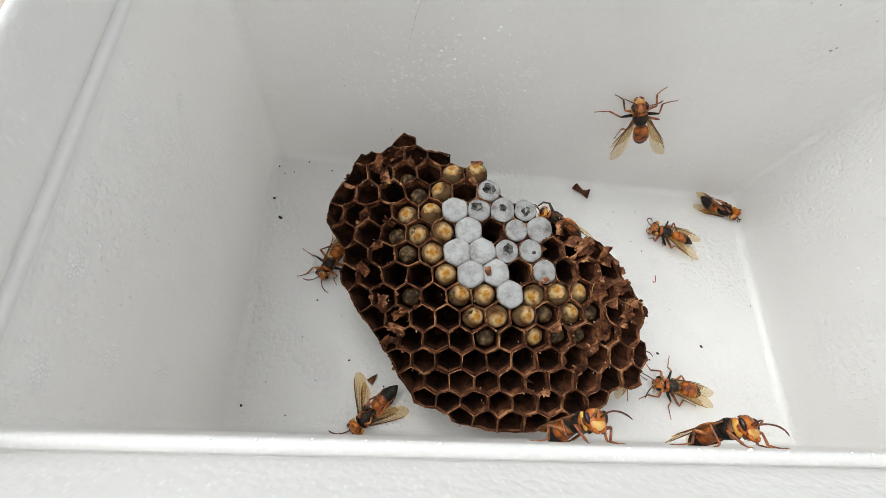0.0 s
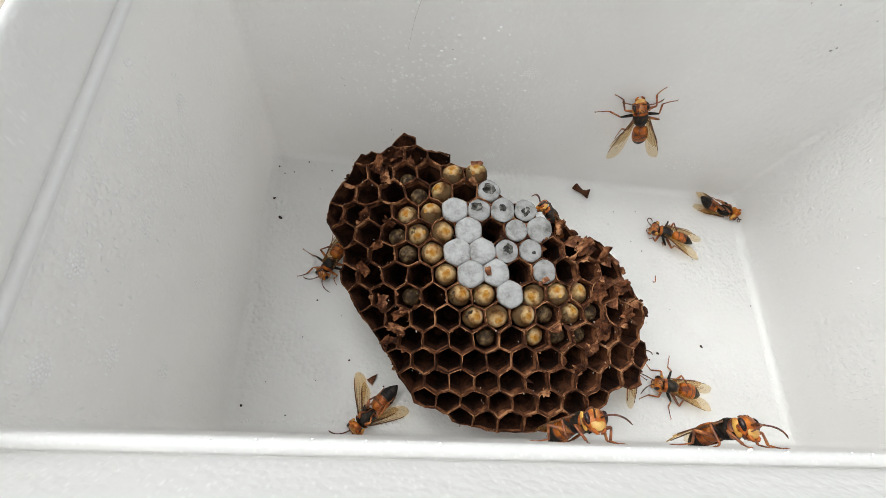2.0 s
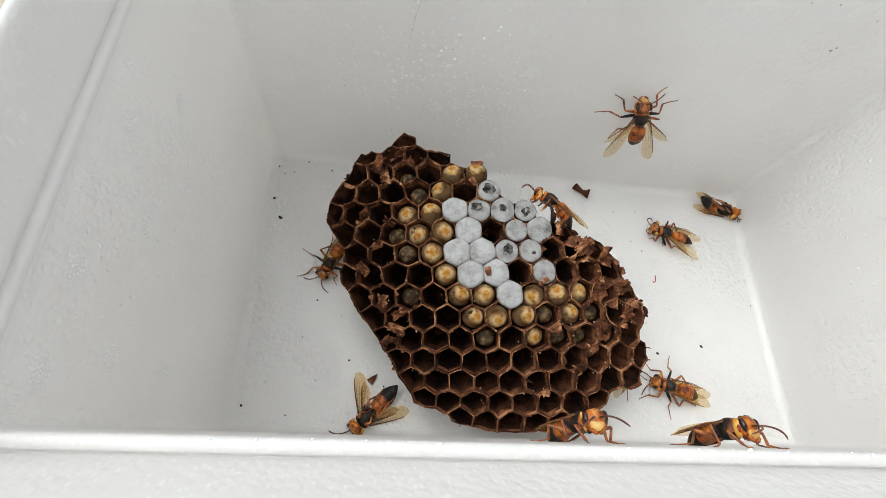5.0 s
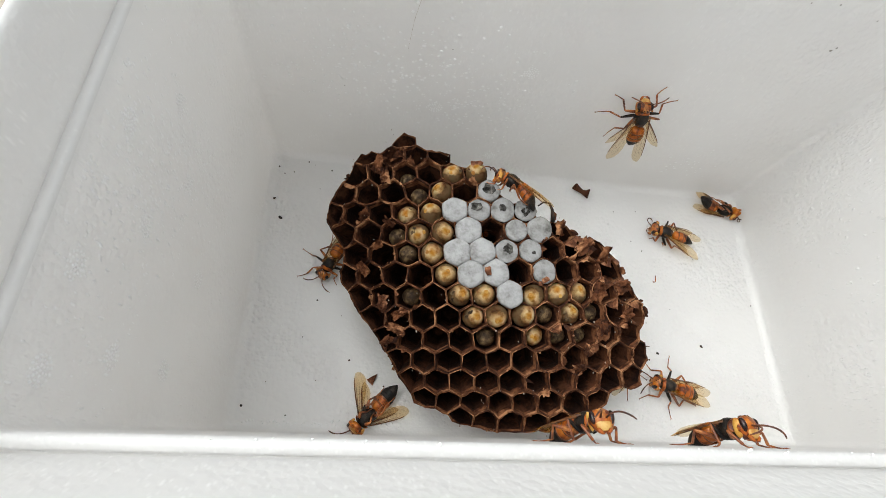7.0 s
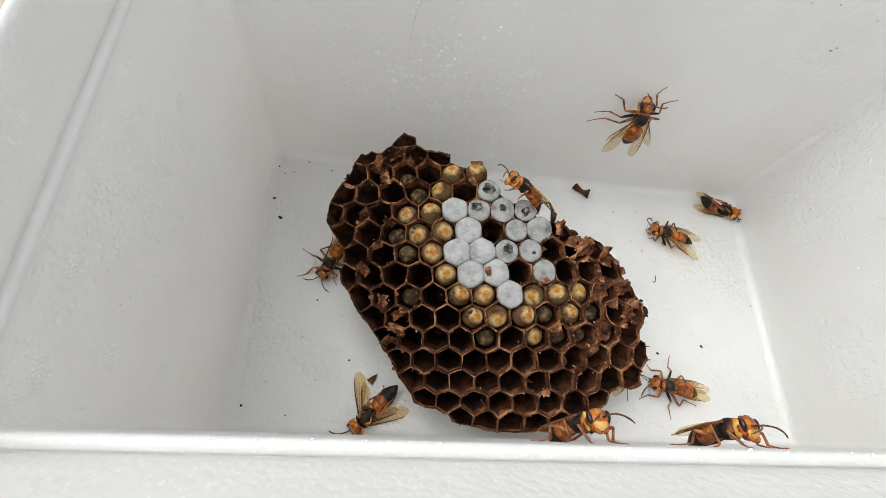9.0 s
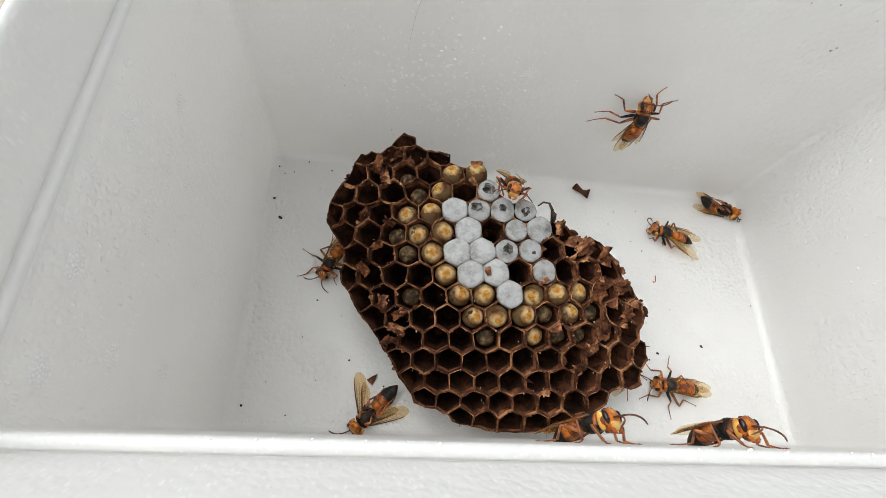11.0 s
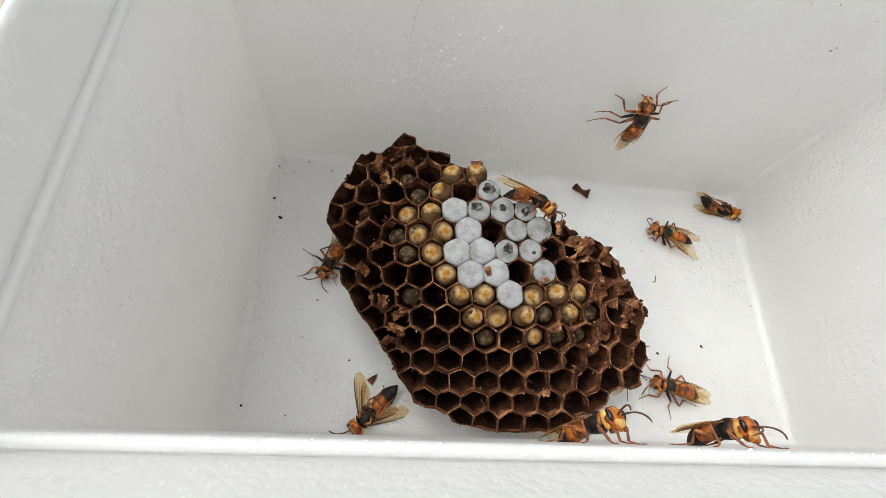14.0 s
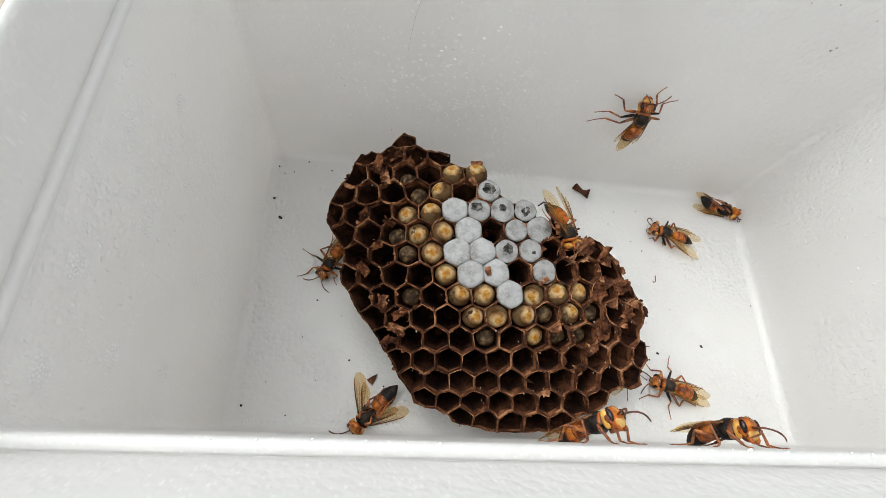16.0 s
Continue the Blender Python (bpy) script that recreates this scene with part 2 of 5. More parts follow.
def egg(bm, centre, size, rings=9, sides=14, slot=0, warp=None):
    """An ellipsoid along y, open to reshaping by warp(x, y, z) in unit space."""
    out = []
    for i in range(rings + 1):
        th = math.pi * (0.04 + 0.92 * i / rings)
        row = []
        for k in range(sides):
            a = 2 * math.pi * k / sides
            q = Vector((math.sin(th) * math.cos(a), -math.cos(th), math.sin(th) * math.sin(a)))
            if warp:
                q = Vector(warp(*q))
            row.append(Vector(centre) + Vector((q.x * size[0], q.y * size[1], q.z * size[2])))
        out.append(row)
    loft(bm, out, slot=slot)


def stand(at, ahead, up):
    """The pose of a thing at a place, its y ahead and its z up."""
    z = Vector(up).normalized()
    y = Vector(ahead)
    y = (y - z * y.dot(z)).normalized()
    x = y.cross(z)
    m = Matrix((x, y, z)).transposed().to_4x4()
    m.translation = Vector(at)
    return m


# ---------------------------------------------------------------- foam box
BOX_W, BOX_D, BOX_H = 0.195, 0.10215, 0.0985
DRAFT, DRAFT_NEAR = math.tan(radians(1.62)), math.tan(radians(2.59))


def box_ring(off, z, radius, seg=6, near=0.0):
    """A rounded rectangle, off metres outside the drafted inner face, split into four runs, one per wall."""
    dz = max(z, 0)
    x0, x1 = -off - DRAFT * dz, BOX_W + off + DRAFT * dz
    y0, y1 = -off - near - DRAFT_NEAR * dz, BOX_D + off + DRAFT * dz
    corners = [(x0, y0, 180), (x1, y0, 270), (x1, y1, 0), (x0, y1, 90)]
    arcs = []
    for cx, cy, a0 in corners:
        sx, sy = (1 if cx == x0 else -1), (1 if cy == y0 else -1)
        ox, oy = cx + sx * radius, cy + sy * radius
        arcs.append([Vector((ox + radius * math.cos(radians(a0 + 90 * k / seg)), oy + radius * math.sin(radians(a0 + 90 * k / seg)), z)) for k in range(seg + 1)])
    runs = []
    h = seg // 2
    for k in range(4):
        a, b = arcs[k], arcs[(k + 1) % 4]
        mid = [a[-1].lerp(b[0], j / 12) for j in range(1, 12)]
        runs.append(a[h:] + mid + b[:h + 1])
    return runs


def foam_box():
    root = tagged(empty("foam_box"), "white expanded-polystyrene box, open at the top", "foam box")
    prof = [(-0.0028, 0.0), (-0.0018, 0.0002), (-0.0009, 0.0008), (-0.0003, 0.0016), (0.0, 0.0028)]
    prof += [(0.0, 0.0028 + (BOX_H - 0.0038) * k / 14) for k in range(1, 15)]
    prof += [(0.0001, BOX_H - 0.0005), (0.0004, BOX_H - 0.0001), (0.0008, BOX_H), (0.0018, BOX_H), (0.0020, BOX_H - 0.0004), (0.00215, BOX_H - 0.0014), (0.0024, BOX_H - 0.0012), (0.00245, BOX_H + 0.0002), (0.0025, BOX_H + 0.0010)]
    prof += [(0.0025 + 0.0004 * k / 5, BOX_H + 0.001 + 0.0115 * k / 5) for k in range(1, 6)]
    prof += [(0.0033, BOX_H + 0.0136), (0.0042, BOX_H + 0.0140), (0.0060, BOX_H + 0.0118), (0.0085, BOX_H + 0.0068), (0.0112, BOX_H + 0.0006), (0.0150, BOX_H - 0.0090), (0.0242, BOX_H - 0.0320),
             (0.0245, 0.04), (0.0245, -0.016), (0.0235, -0.018)]
    # the near side flares out above its ledge
    rings = [box_ring(o, z, 0.0022 + max(o, 0) * 0.5, near=0.0045 if o > 0.003 else 0.0045 * max(0.0, min(1.0, (z - BOX_H - 0.001) / 0.0115))) for o, z in prof]
    for w in range(4):
        bm = bmesh.new()
        grid = [[bm.verts.new(p) for p in ring[w]] for ring in rings]
        for k, (a, b) in enumerate(zip(grid, grid[1:])):
            for i in range(len(a) - 1):
                bm.faces.new((a[i + 1], a[i], b[i], b[i + 1])).material_index = 1 if k >= len(grid) - 4 else 2 if k >= 18 else 0
        part("wall", bm, [FLECKED if w in (1, 3) else WALL, OUTER, RIM], root)
    bm = bmesh.new()
    loop = [p for run in box_ring(-0.0028, 0.0, 0.0022) for p in run[:-1]]
    low = [p for run in box_ring(0.0235, -0.018, 0.01395) for p in run[:-1]]
    bm.faces.new([bm.verts.new(p) for p in loop])
    bm.faces.new([bm.verts.new(p) for p in low][::-1])
    part("floor", bm, FOAM, root, smooth=False)
    return root


foam_box()
bm = bmesh.new()
bm.faces.new([bm.verts.new(p) for p in ((-60, -60, -0.0182), (60, -60, -0.0182), (60, 60, -0.0182), (-60, 60, -0.0182))])
tagged(new("ground", finish(bm, "ground", STONE, False)), "tan concrete ground under the foam box", "ground", kind="structure")


# ---------------------------------------------------------------- comb
COMB_AT = Vector((0.07609, 0.04239, 0.03679))
COMB_SIZE = 1.07
COMB_N = Vector((-0.08564, -0.26200, 0.96126))
COMB_X = Vector((0.99463, 0.03382, 0.09783))
COMB_Y = Vector((-0.05814, 0.96448, 0.25769))
COMB_M = (Matrix((COMB_X, COMB_Y, COMB_N)).transposed() * COMB_SIZE).to_4x4()
COMB_M.translation = COMB_AT
# row: first and last cell
COMB_ROWS = {-6: (-3, -3), -5: (-5, -2), -4: (-5, 0), -3: (-6, 0), -2: (-6, 2), -1: (-6, 3), 0: (-5, 5), 1: (-6, 5), 2: (-5, 6), 3: (-5, 6),
             4: (-4, 6), 5: (-4, 6), 6: (-3, 6), 7: (-3, 4), 8: (-1, 3)}
CAPS = {(-3, 0), (-2, -1), (-2, 0), (-2, 1), (-2, 2), (-1, -1), (-1, 1), (-1, 2), (0, -1), (0, 0), (0, 1), (0, 2), (1, -1), (1, 0), (1, 2), (2, 1)}
SMALL_CAPS = {(-2, 1), (-2, 2), (-1, 1), (-1, 2), (0, 1), (0, 2), (1, 2), (-2, 0), (-3, 0)}
TORN_CAPS = {(-2, 0): 0.30, (-2, 2): 0.26, (0, 1): 0.28, (-3, 0): 0.36, (-2, 1): 0.20, (0, 2): 0.10}
LARVAE = {(-4, -1): 0.3, (-4, 0): -0.6, (-3, -2): 0.2, (-2, -2): 0.3, (-1, -2): 0.6, (0, -2): 0.4, (1, -2): 0.6, (2, -1): 1.0, (2, 0): 0.4,
          (2, 2): 0.9, (2, 3): 0.6, (2, 4): 1.7, (3, -1): 1.2, (3, 0): 0.3, (3, 1): 0.6, (3, 3): 1.5, (-2, -3): 2.8, (-1, -3): 2.0, (4, 2): 3.3}
SOILED = {(2, -1), (3, -1), (-1, -3), (-2, -3), (3, 3), (-4, -1)}
LARVAE_DIM = {(-4, -3): 5.0, (-3, -3): 3.5, (0, -3): 1.8, (-1, -4): 4.0, (2, -3): 3.2, (3, 2): 3.5, (3, 4): 3.0, (4, 0): 3.0, (4, 3): 3.6, (4, 4): 4.5}


def comb_uv(a, b):
    """The lattice place a, b (in cells) on the comb's face, in metres."""
    terms = (1, a, b, a * a, a * b, b * b, a ** 3, a * a * b, a * b * b, b ** 3)
    cu = (-2.4764, 6.8253, -0.3454, -0.0291, -0.044, 0.0005, 0.0013, -0.0169, -0.0025, 0.0029)
    cv = (6.8697, 0.2006, 6.9117, 0.0202, -0.0422, -0.0136, -0.0013, -0.002, -0.0195, -0.0056)
    return sum(c * t for c, t in zip(cu, terms)) * MM, sum(c * t for c, t in zip(cv, terms)) * MM


def comb_point(a, b, lift=0.0):
    u, v = comb_uv(a, b)
    r2 = min(u * u + v * v, 0.055 ** 2)
    slope = 1 / 0.13 + 4 * r2 * 0.0012 / 0.05 ** 4
    n = Vector((u * slope, v * slope, 1)).normalized()
    return Vector((u, v, -r2 / 0.26 - r2 * r2 / 0.05 ** 4 * 0.0012)) + n * lift, n


def lattice(k, i):
    return i + (0.5 if k % 2 else 0.0), -k * 0.866


def cell_depth(p):
    return 0.021 - 0.009 * min((p.x ** 2 + p.y ** 2) / 0.045 ** 2, 1.2)


CELLS = {(k, i) for k, (i0, i1) in COMB_ROWS.items() for i in range(i0, i1 + 1)}
SHARED = {}
for k, i in CELLS:
    ca, cb = lattice(k, i)
    for q in range(6):
        key = (round((ca + math.cos(radians(30 + 60 * q)) / math.sqrt(3)) * 8), round((cb + math.sin(radians(30 + 60 * q)) / math.sqrt(3)) * 8))
        SHARED[key] = SHARED.get(key, 0) + 1


def corner(a, b, q):
    """A corner of a cell in the lattice, shaken alike for all the cells that share it."""
    t = radians(30 + 60 * q)
    x, y = a + math.cos(t) / math.sqrt(3), b + math.sin(t) / math.sqrt(3)
    key = Vector((round(x * 8) * 1.37, round(y * 8) * 1.91, 0.5))
    j = noise.noise_vector(key)
    sink = 0.0
    meet = SHARED.get((round(x * 8), round(y * 8)), 1)
    if meet < 3:
        # the rim rolls under, most of all on the side that leans on the wall
        away = Vector((x - 0.4, y + 1.0)).normalized()
        lean = 0.5 + 0.5 * away.dot(Vector((-0.5, 0.87)))
        if meet == 1:
            pull = 0.20 - 0.3 * max(0.0, away.x)
            x, y = x + (a - x) * pull, y + (b - y) * pull
        else:
            push = 0.20 + 0.12 * max(0.0, away.x) * (1 + 1.6 * min(0.0, away.y))
            x, y = x + away.x * push, y + away.y * push
        sink = 0.0008 + 0.0014 * lean + 0.0026 * max(0.0, noise.noise(Vector((x * 0.9, y * 0.9, 7.7))) + 0.25)
    return x + j.x * 0.10, y + j.y * 0.10, j.z * 0.0009 - sink


def comb_cell(k, i, root):
    a, b = lattice(k, i)
    mid, n = comb_point(a, b)
    deep = cell_depth(mid)
    bm = bmesh.new()
    ring = []
    for q in range(6):
        x0, y0, z0 = corner(a, b, q)
        x1, y1, z1 = corner(a, b, q + 1)
        for s in (0.0, 0.33, 0.67):
            x, y = x0 + (x1 - x0) * s, y0 + (y1 - y0) * s
            p, _ = comb_point(x, y)
            rag = noise.noise(Vector((p.x * 420, p.y * 420, 1.7))) * 0.0009 + noise.noise(Vector((p.x * 1500, p.y * 1500, 4.1))) * 0.0006
            ring.append((p, z0 * (1 - s) + z1 * s + rag - (0.0002 if s else 0)))
    base = mid - n * deep

    def level(f, shrink, lift=0.0):
        return [mid + (p - mid) * shrink + n * ((h + lift) * max(0, 1 - f * 3)) - n * deep * f for p, h in ring]

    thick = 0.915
    # paler paper at the mouth, down to an uneven line; below, cell shade painted in darker
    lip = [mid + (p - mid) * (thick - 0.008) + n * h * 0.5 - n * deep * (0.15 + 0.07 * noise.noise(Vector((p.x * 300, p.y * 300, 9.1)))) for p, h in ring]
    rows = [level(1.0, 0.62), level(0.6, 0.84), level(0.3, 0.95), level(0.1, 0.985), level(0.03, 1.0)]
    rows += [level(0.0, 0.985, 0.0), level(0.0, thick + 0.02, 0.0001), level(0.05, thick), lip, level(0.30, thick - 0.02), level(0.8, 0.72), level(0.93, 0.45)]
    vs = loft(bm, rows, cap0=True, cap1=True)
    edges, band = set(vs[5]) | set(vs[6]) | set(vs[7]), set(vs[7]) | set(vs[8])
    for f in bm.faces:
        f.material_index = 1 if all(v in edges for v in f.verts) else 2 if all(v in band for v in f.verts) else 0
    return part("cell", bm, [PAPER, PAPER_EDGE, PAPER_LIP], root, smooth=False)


def paper_scrap(a, b, w, h, turn_by, rise, mat, root):
    """A torn, crumpled sheet of nest paper lying over the cells."""
    p, n = comb_point(a, b, 0.0004)
    e1 = Vector((math.cos(radians(turn_by)), math.sin(radians(turn_by)), 0))
    e1 = (e1 - n * e1.dot(n)).normalized()
    e2 = n.cross(e1)
    bm = bmesh.new()
    size, sheets = 8, []
    for thick in (0.0, -0.00022):
        grid = []
        for r in range(size):
            row = []
            for c in range(size):
                x, y = c / (size - 1) - 0.5, r / (size - 1) - 0.5
                q = Vector((x * 3.1 + a * 7, y * 3.1 + b * 5, 0.7))
                rim = 1 + 0.32 * noise.noise(q * 1.9) * max(abs(x), abs(y)) * 2
                fold = noise.noise(q * 0.8) * 0.0016 + noise.noise(q * 2.2) * 0.0009
                row.append(bm.verts.new(p + e1 * x * w * rim + e2 * y * h * rim + n * (fold + rise * (x + 0.5) * w + thick)))
            grid.append(row)
        sheets.append(grid)
        for r in range(size - 1):
            for c in range(size - 1):
                quad = (grid[r][c], grid[r][c + 1], grid[r + 1][c + 1], grid[r + 1][c])
                bm.faces.new(quad if thick == 0 else quad[::-1])
    ring = [(0, c) for c in range(size)] + [(r, size - 1) for r in range(1, size)] + [(size - 1, c) for c in range(size - 2, -1, -1)] + [(r, 0) for r in range(size - 2, 0, -1)]
    for (r0, c0), (r1, c1) in zip(ring, ring[1:] + ring[:1]):
        bm.faces.new((sheets[0][r1][c1], sheets[0][r0][c0], sheets[1][r0][c0], sheets[1][r1][c1]))
    part("paper_flap", bm, mat, root, smooth=False)


def cap_mesh(k, i, root):
    a, b = lattice(k, i)
    rng = random.Random(k * 31 + i)
    mid, n = comb_point(a, b)
    bm = bmesh.new()
    small = (k, i) in SMALL_CAPS
    wide = 0.86 if small else 0.975
    lift = (0.0001 if small else 0.0008) + rng.random() * 0.0005
    prof = ((1.02, -0.0022), (1.05, -0.0004), (1.04, 0.0007), (0.97, 0.0014), (0.86, 0.0017), (0.55, 0.0018), (0.25, 0.0018))
    ring = []
    for q in range(6):
        x0, y0, _ = corner(a, b, q)
        x1, y1, _ = corner(a, b, q + 1)
        for s in (0.0, 0.33, 0.67):
            p, _ = comb_point(x0 + (x1 - x0) * s, y0 + (y1 - y0) * s)
            ring.append(mid + (p - mid) * wide)
    mean = sum((p - mid).length for p in ring) / len(ring)
    rows = []
    for f, h in prof:
        row = []
        for p in ring:
            d = p - mid
            d = d * ((0.25 + 0.75 * mean / d.length) if small else (0.5 + 0.5 * mean / d.length))
            w = noise.noise(Vector((p.x * 500 + f * 3, p.y * 500, h * 900))) * 0.0003
            row.append(mid + d * f + n * (h * lift / 0.0014 + w))
        rows.append(row)
    loft(bm, rows, cap0=False)
    cap = part("cell_cap", bm, SILK_GREY if small else SILK, root)
    if (k, i) in TORN_CAPS:
        bm = bmesh.new()
        size = TORN_CAPS[(k, i)] * 0.007
        off = comb_point(a + rng.uniform(-0.12, 0.12), b + rng.uniform(-0.12, 0.12))[0] - mid
        e1 = n.orthogonal().normalized()
        e2 = n.cross(e1)
        out = []
        for f, h in ((1.0, 0.00002), (0.7, 0.00014), (0.3, 0.00010)):
            out.append([mid + off + n * (lift * 1.29 + h) + (e1 * math.cos(t) + e2 * math.sin(t)) * size * f * (0.75 + 0.5 * noise.noise(Vector((math.cos(t) * 2 + k, math.sin(t) * 2 + i, 3.3))))
                        for t in (2 * math.pi * q / 14 for q in range(14))])
        loft(bm, out, cap0=False)
        part("torn_patch", bm, TORN, cap, "dark torn hole in the silk")


def comb():
    root = tagged(empty("wasp_comb", COMB_M), "brown papery hornet comb with open and white-capped cells", "wasp comb")
    for k, (i0, i1) in COMB_ROWS.items():
        for i in range(i0, i1 + 1):
            comb_cell(k, i, root)
            if (k, i) in CAPS:
                cap_mesh(k, i, root)
    # torn wall edges, and pale grains along the rims
    rng = random.Random(11)
    ragged = {(-2, 3): 3, (-1, 3): 3, (0, 3): 3, (0, 4): 2, (1, 3): 2, (1, 4): 2, (1, 5): 2, (2, 5): 2, (2, 6): 2, (3, 5): 3, (3, 6): 3, (4, 3): 3, (4, 4): 2, (4, 5): 3, (5, 2): 2, (5, 3): 4, (6, 2): 2, (-5, -4): 1, (-5, -3): 2, (-4, -4): 1, (-4, -5): 2,
              (-3, -4): 2, (2, -4): 1, (2, -3): 2, (3, -5): 1, (3, -4): 2, (3, -3): 1, (4, -4): 4, (1, -5): 3, (0, -4): 1, (-3, 0): 2, (-4, 0): 3, (-2, -5): 2, (5, -4): 2}
    for (k, i), many in ragged.items():
        a, b = lattice(k, i)
        for q in rng.sample(range(6), many if many < 6 else 6):
            x0, y0, z0 = corner(a, b, q)
            x1, y1, z1 = corner(a, b, q + 1)
            s0 = rng.uniform(0.0, 0.4)
            s1 = rng.uniform(s0 + 0.3, 1.0)
            tall = rng.uniform(0.0006, 0.0024) * (1.5 if many > 3 else 1)
            lean = rng.uniform(-1.3, 1.3)
            centre, n = comb_point(a, b)
            low, high = [], []
            for j in range(9):
                f = s0 + (s1 - s0) * j / 8
                p, _ = comb_point(x0 + (x1 - x0) * f, y0 + (y1 - y0) * f, z0 + (z1 - z0) * f - 0.0006)
                out = (p - centre).normalized()
                h = tall * 0.85 * (0.35 + 0.65 * math.sin(math.pi * (j + 0.5) / 9)) * (0.9 + 0.7 * noise.noise(Vector((j * 0.8 + k * 2.3, i * 1.9, q * 1.3))))
                low.append(p)
                high.append([p + n * (h * t + 0.0006) + out * lean * h * t * t for t in (0.35, 0.7, 1.0)])
            side = [[low[j], *high[j]] for j in range(9)]
            bm = bmesh.new()
            for sgn in (-1, 1):
                grid = []
                for row in side:
                    out = (row[0] - centre).normalized() * 0.00007 * sgn
                    grid.append([bm.verts.new(p + out) for p in row])
                for r0, r1 in zip(grid, grid[1:]):
                    for c in range(3):
                        bm.faces.new((r0[c], r1[c], r1[c + 1], r0[c + 1]) if sgn > 0 else (r0[c], r0[c + 1], r1[c + 1], r1[c]))
            part("paper_flap", bm, PAPER_EDGE, root)
    # broad torn flaps folded over their cells
    for k, i, q, reach, rise in ((0, 4, 1, 0.0046, 0.35), (0, 4, 0, 0.0030, 0.5), (0, 5, 1, 0.0034, 0.6), (0, 5, 2, 0.0030, 0.4), (1, 5, 0, 0.0036, 0.7), (1, 5, 1, 0.0040, 0.4), (2, 5, 0, 0.0040, 0.25), (2, 6, 1, 0.0042, 0.35), (3, 5, 1, 0.0032, 0.3), (3, 6, 1, 0.0034, 0.3),
                                 (-1, 3, 0, 0.0030, 0.9), (4, 3, 1, 0.0026, 0.4), (5, 4, 1, 0.0024, 0.4)):
        a, b = lattice(k, i)
        x0, y0, z0 = corner(a, b, q)
        x1, y1, z1 = corner(a, b, q + 1)
        centre, n = comb_point(a, b)
        top, low = [], []
        for j in range(9):
            f = j / 8
            p, _ = comb_point(x0 + (x1 - x0) * f, y0 + (y1 - y0) * f, z0 + (z1 - z0) * f + 0.0001)
            inward = (centre - p).normalized()
            h = reach * 0.8 * (0.55 + 0.45 * math.sin(math.pi * (j + 0.5) / 9)) * (1 + 0.45 * noise.noise(Vector((j * 0.55 + k * 3.1, i * 2.7, q))))
            line = [p + inward * h * t + n * (h * rise * t * (1.3 - 0.7 * t) + 0.0003 * noise.noise(Vector((j * 0.5 + i, t * 2.5 + k, 0.3)))) for t in (0.0, 0.3, 0.55, 0.8, 1.0)]
            top.append(line)
            low.append([v - n * 0.00018 for v in line])
        bm = bmesh.new()
        g0 = [[bm.verts.new(v) for v in row] for row in top]
        g1 = [[bm.verts.new(v) for v in row] for row in low]
        for g, flip in ((g0, False), (g1, True)):
            for r0, r1 in zip(g, g[1:]):
                for c in range(4):
                    quad = (r0[c], r1[c], r1[c + 1], r0[c + 1])
                    bm.faces.new(quad[::-1] if flip else quad)
        for j in range(8):
            bm.faces.new((g0[j][4], g0[j + 1][4], g1[j + 1][4], g1[j][4]))
        part("paper_flap", bm, FLAKE if (k, i) in ((0, 4), (1, 5), (2, 6)) else PAPER_EDGE, root)
    for a, b, w, h, turn_by, rise, mat in ((-3.95, 3.75, 0.0050, 0.0030, 60, 0.3, PAPER_LIP), (-3.75, 3.25, 0.0044, 0.0026, 100, 0.2, PAPER_EDGE), (-3.3, 4.1, 0.0040, 0.0022, 20, 0.4, PAPER_LIP), (-4.6, 1.6, 0.0034, 0.0020, 35, 0.3, PAPER_LIP),
                                            (-3.6, 1.25, 0.0030, 0.0016, 150, 0.4, PAPER_LIP), (-4.1, 0.35, 0.0034, 0.0020, 20, 0.3, PAPER_LIP), (-4.7, -0.6, 0.0040, 0.0024, 130, 0.3, PAPER_LIP), (-4.0, -1.9, 0.0036, 0.0026, 80, 0.25, FLAKE), (-3.4, -2.4, 0.0040, 0.0022, 30, 0.2, PAPER_LIP),
                                            (-3.5, -3.0, 0.0048, 0.0026, 160, 0.2, PAPER_EDGE), (-3.9, -3.5, 0.0034, 0.0022, 40, 0.2, PAPER_LIP), (4.7, -1.75, 0.0050, 0.0036, 70, 0.35, PAPER_LIP), (5.8, -1.6, 0.0044, 0.0034, 20, 0.3, PAPER_LIP), (4.75, -3.3, 0.0050, 0.0034, 100, 0.25, PAPER_LIP),
                                            (4.3, 0.1, 0.0046, 0.0034, 40, 0.4, PAPER_EDGE), (5.2, -0.25, 0.0044, 0.0034, 80, 0.5, PAPER_LIP), (4.0, -4.0, 0.0034, 0.0024, 130, 0.4, PAPER_EDGE), (3.6, -4.6, 0.0030, 0.0014, 10, 0.3, PAPER_EDGE), (5.9, -2.7, 0.0036, 0.0026, 50, 0.3, PAPER_LIP), (3.4, 0.9, 0.0034, 0.0022, 90, 0.6, PAPER_EDGE)):
        paper_scrap(a, b, w, h, turn_by, rise, mat, root)
    bm = bmesh.new()
    for k, i in sorted(CELLS):
        for _ in range(rng.choice((0, 1, 1, 2))):
            x, y, _z = corner(*lattice(k, i), rng.randrange(6))
            p, n = comb_point(x + rng.uniform(-0.3, 0.1), y + rng.uniform(-0.2, 0.2), rng.uniform(-0.003, 0.0004))
            r = rng.uniform(0.00008, 0.0002)
            egg(bm, p, (r, r * rng.uniform(1, 2.2), r), rings=3, sides=5)
    tagged(part("grains", bm, GRAIN, root, "pale grains on the cell rims"), kind="stuff")
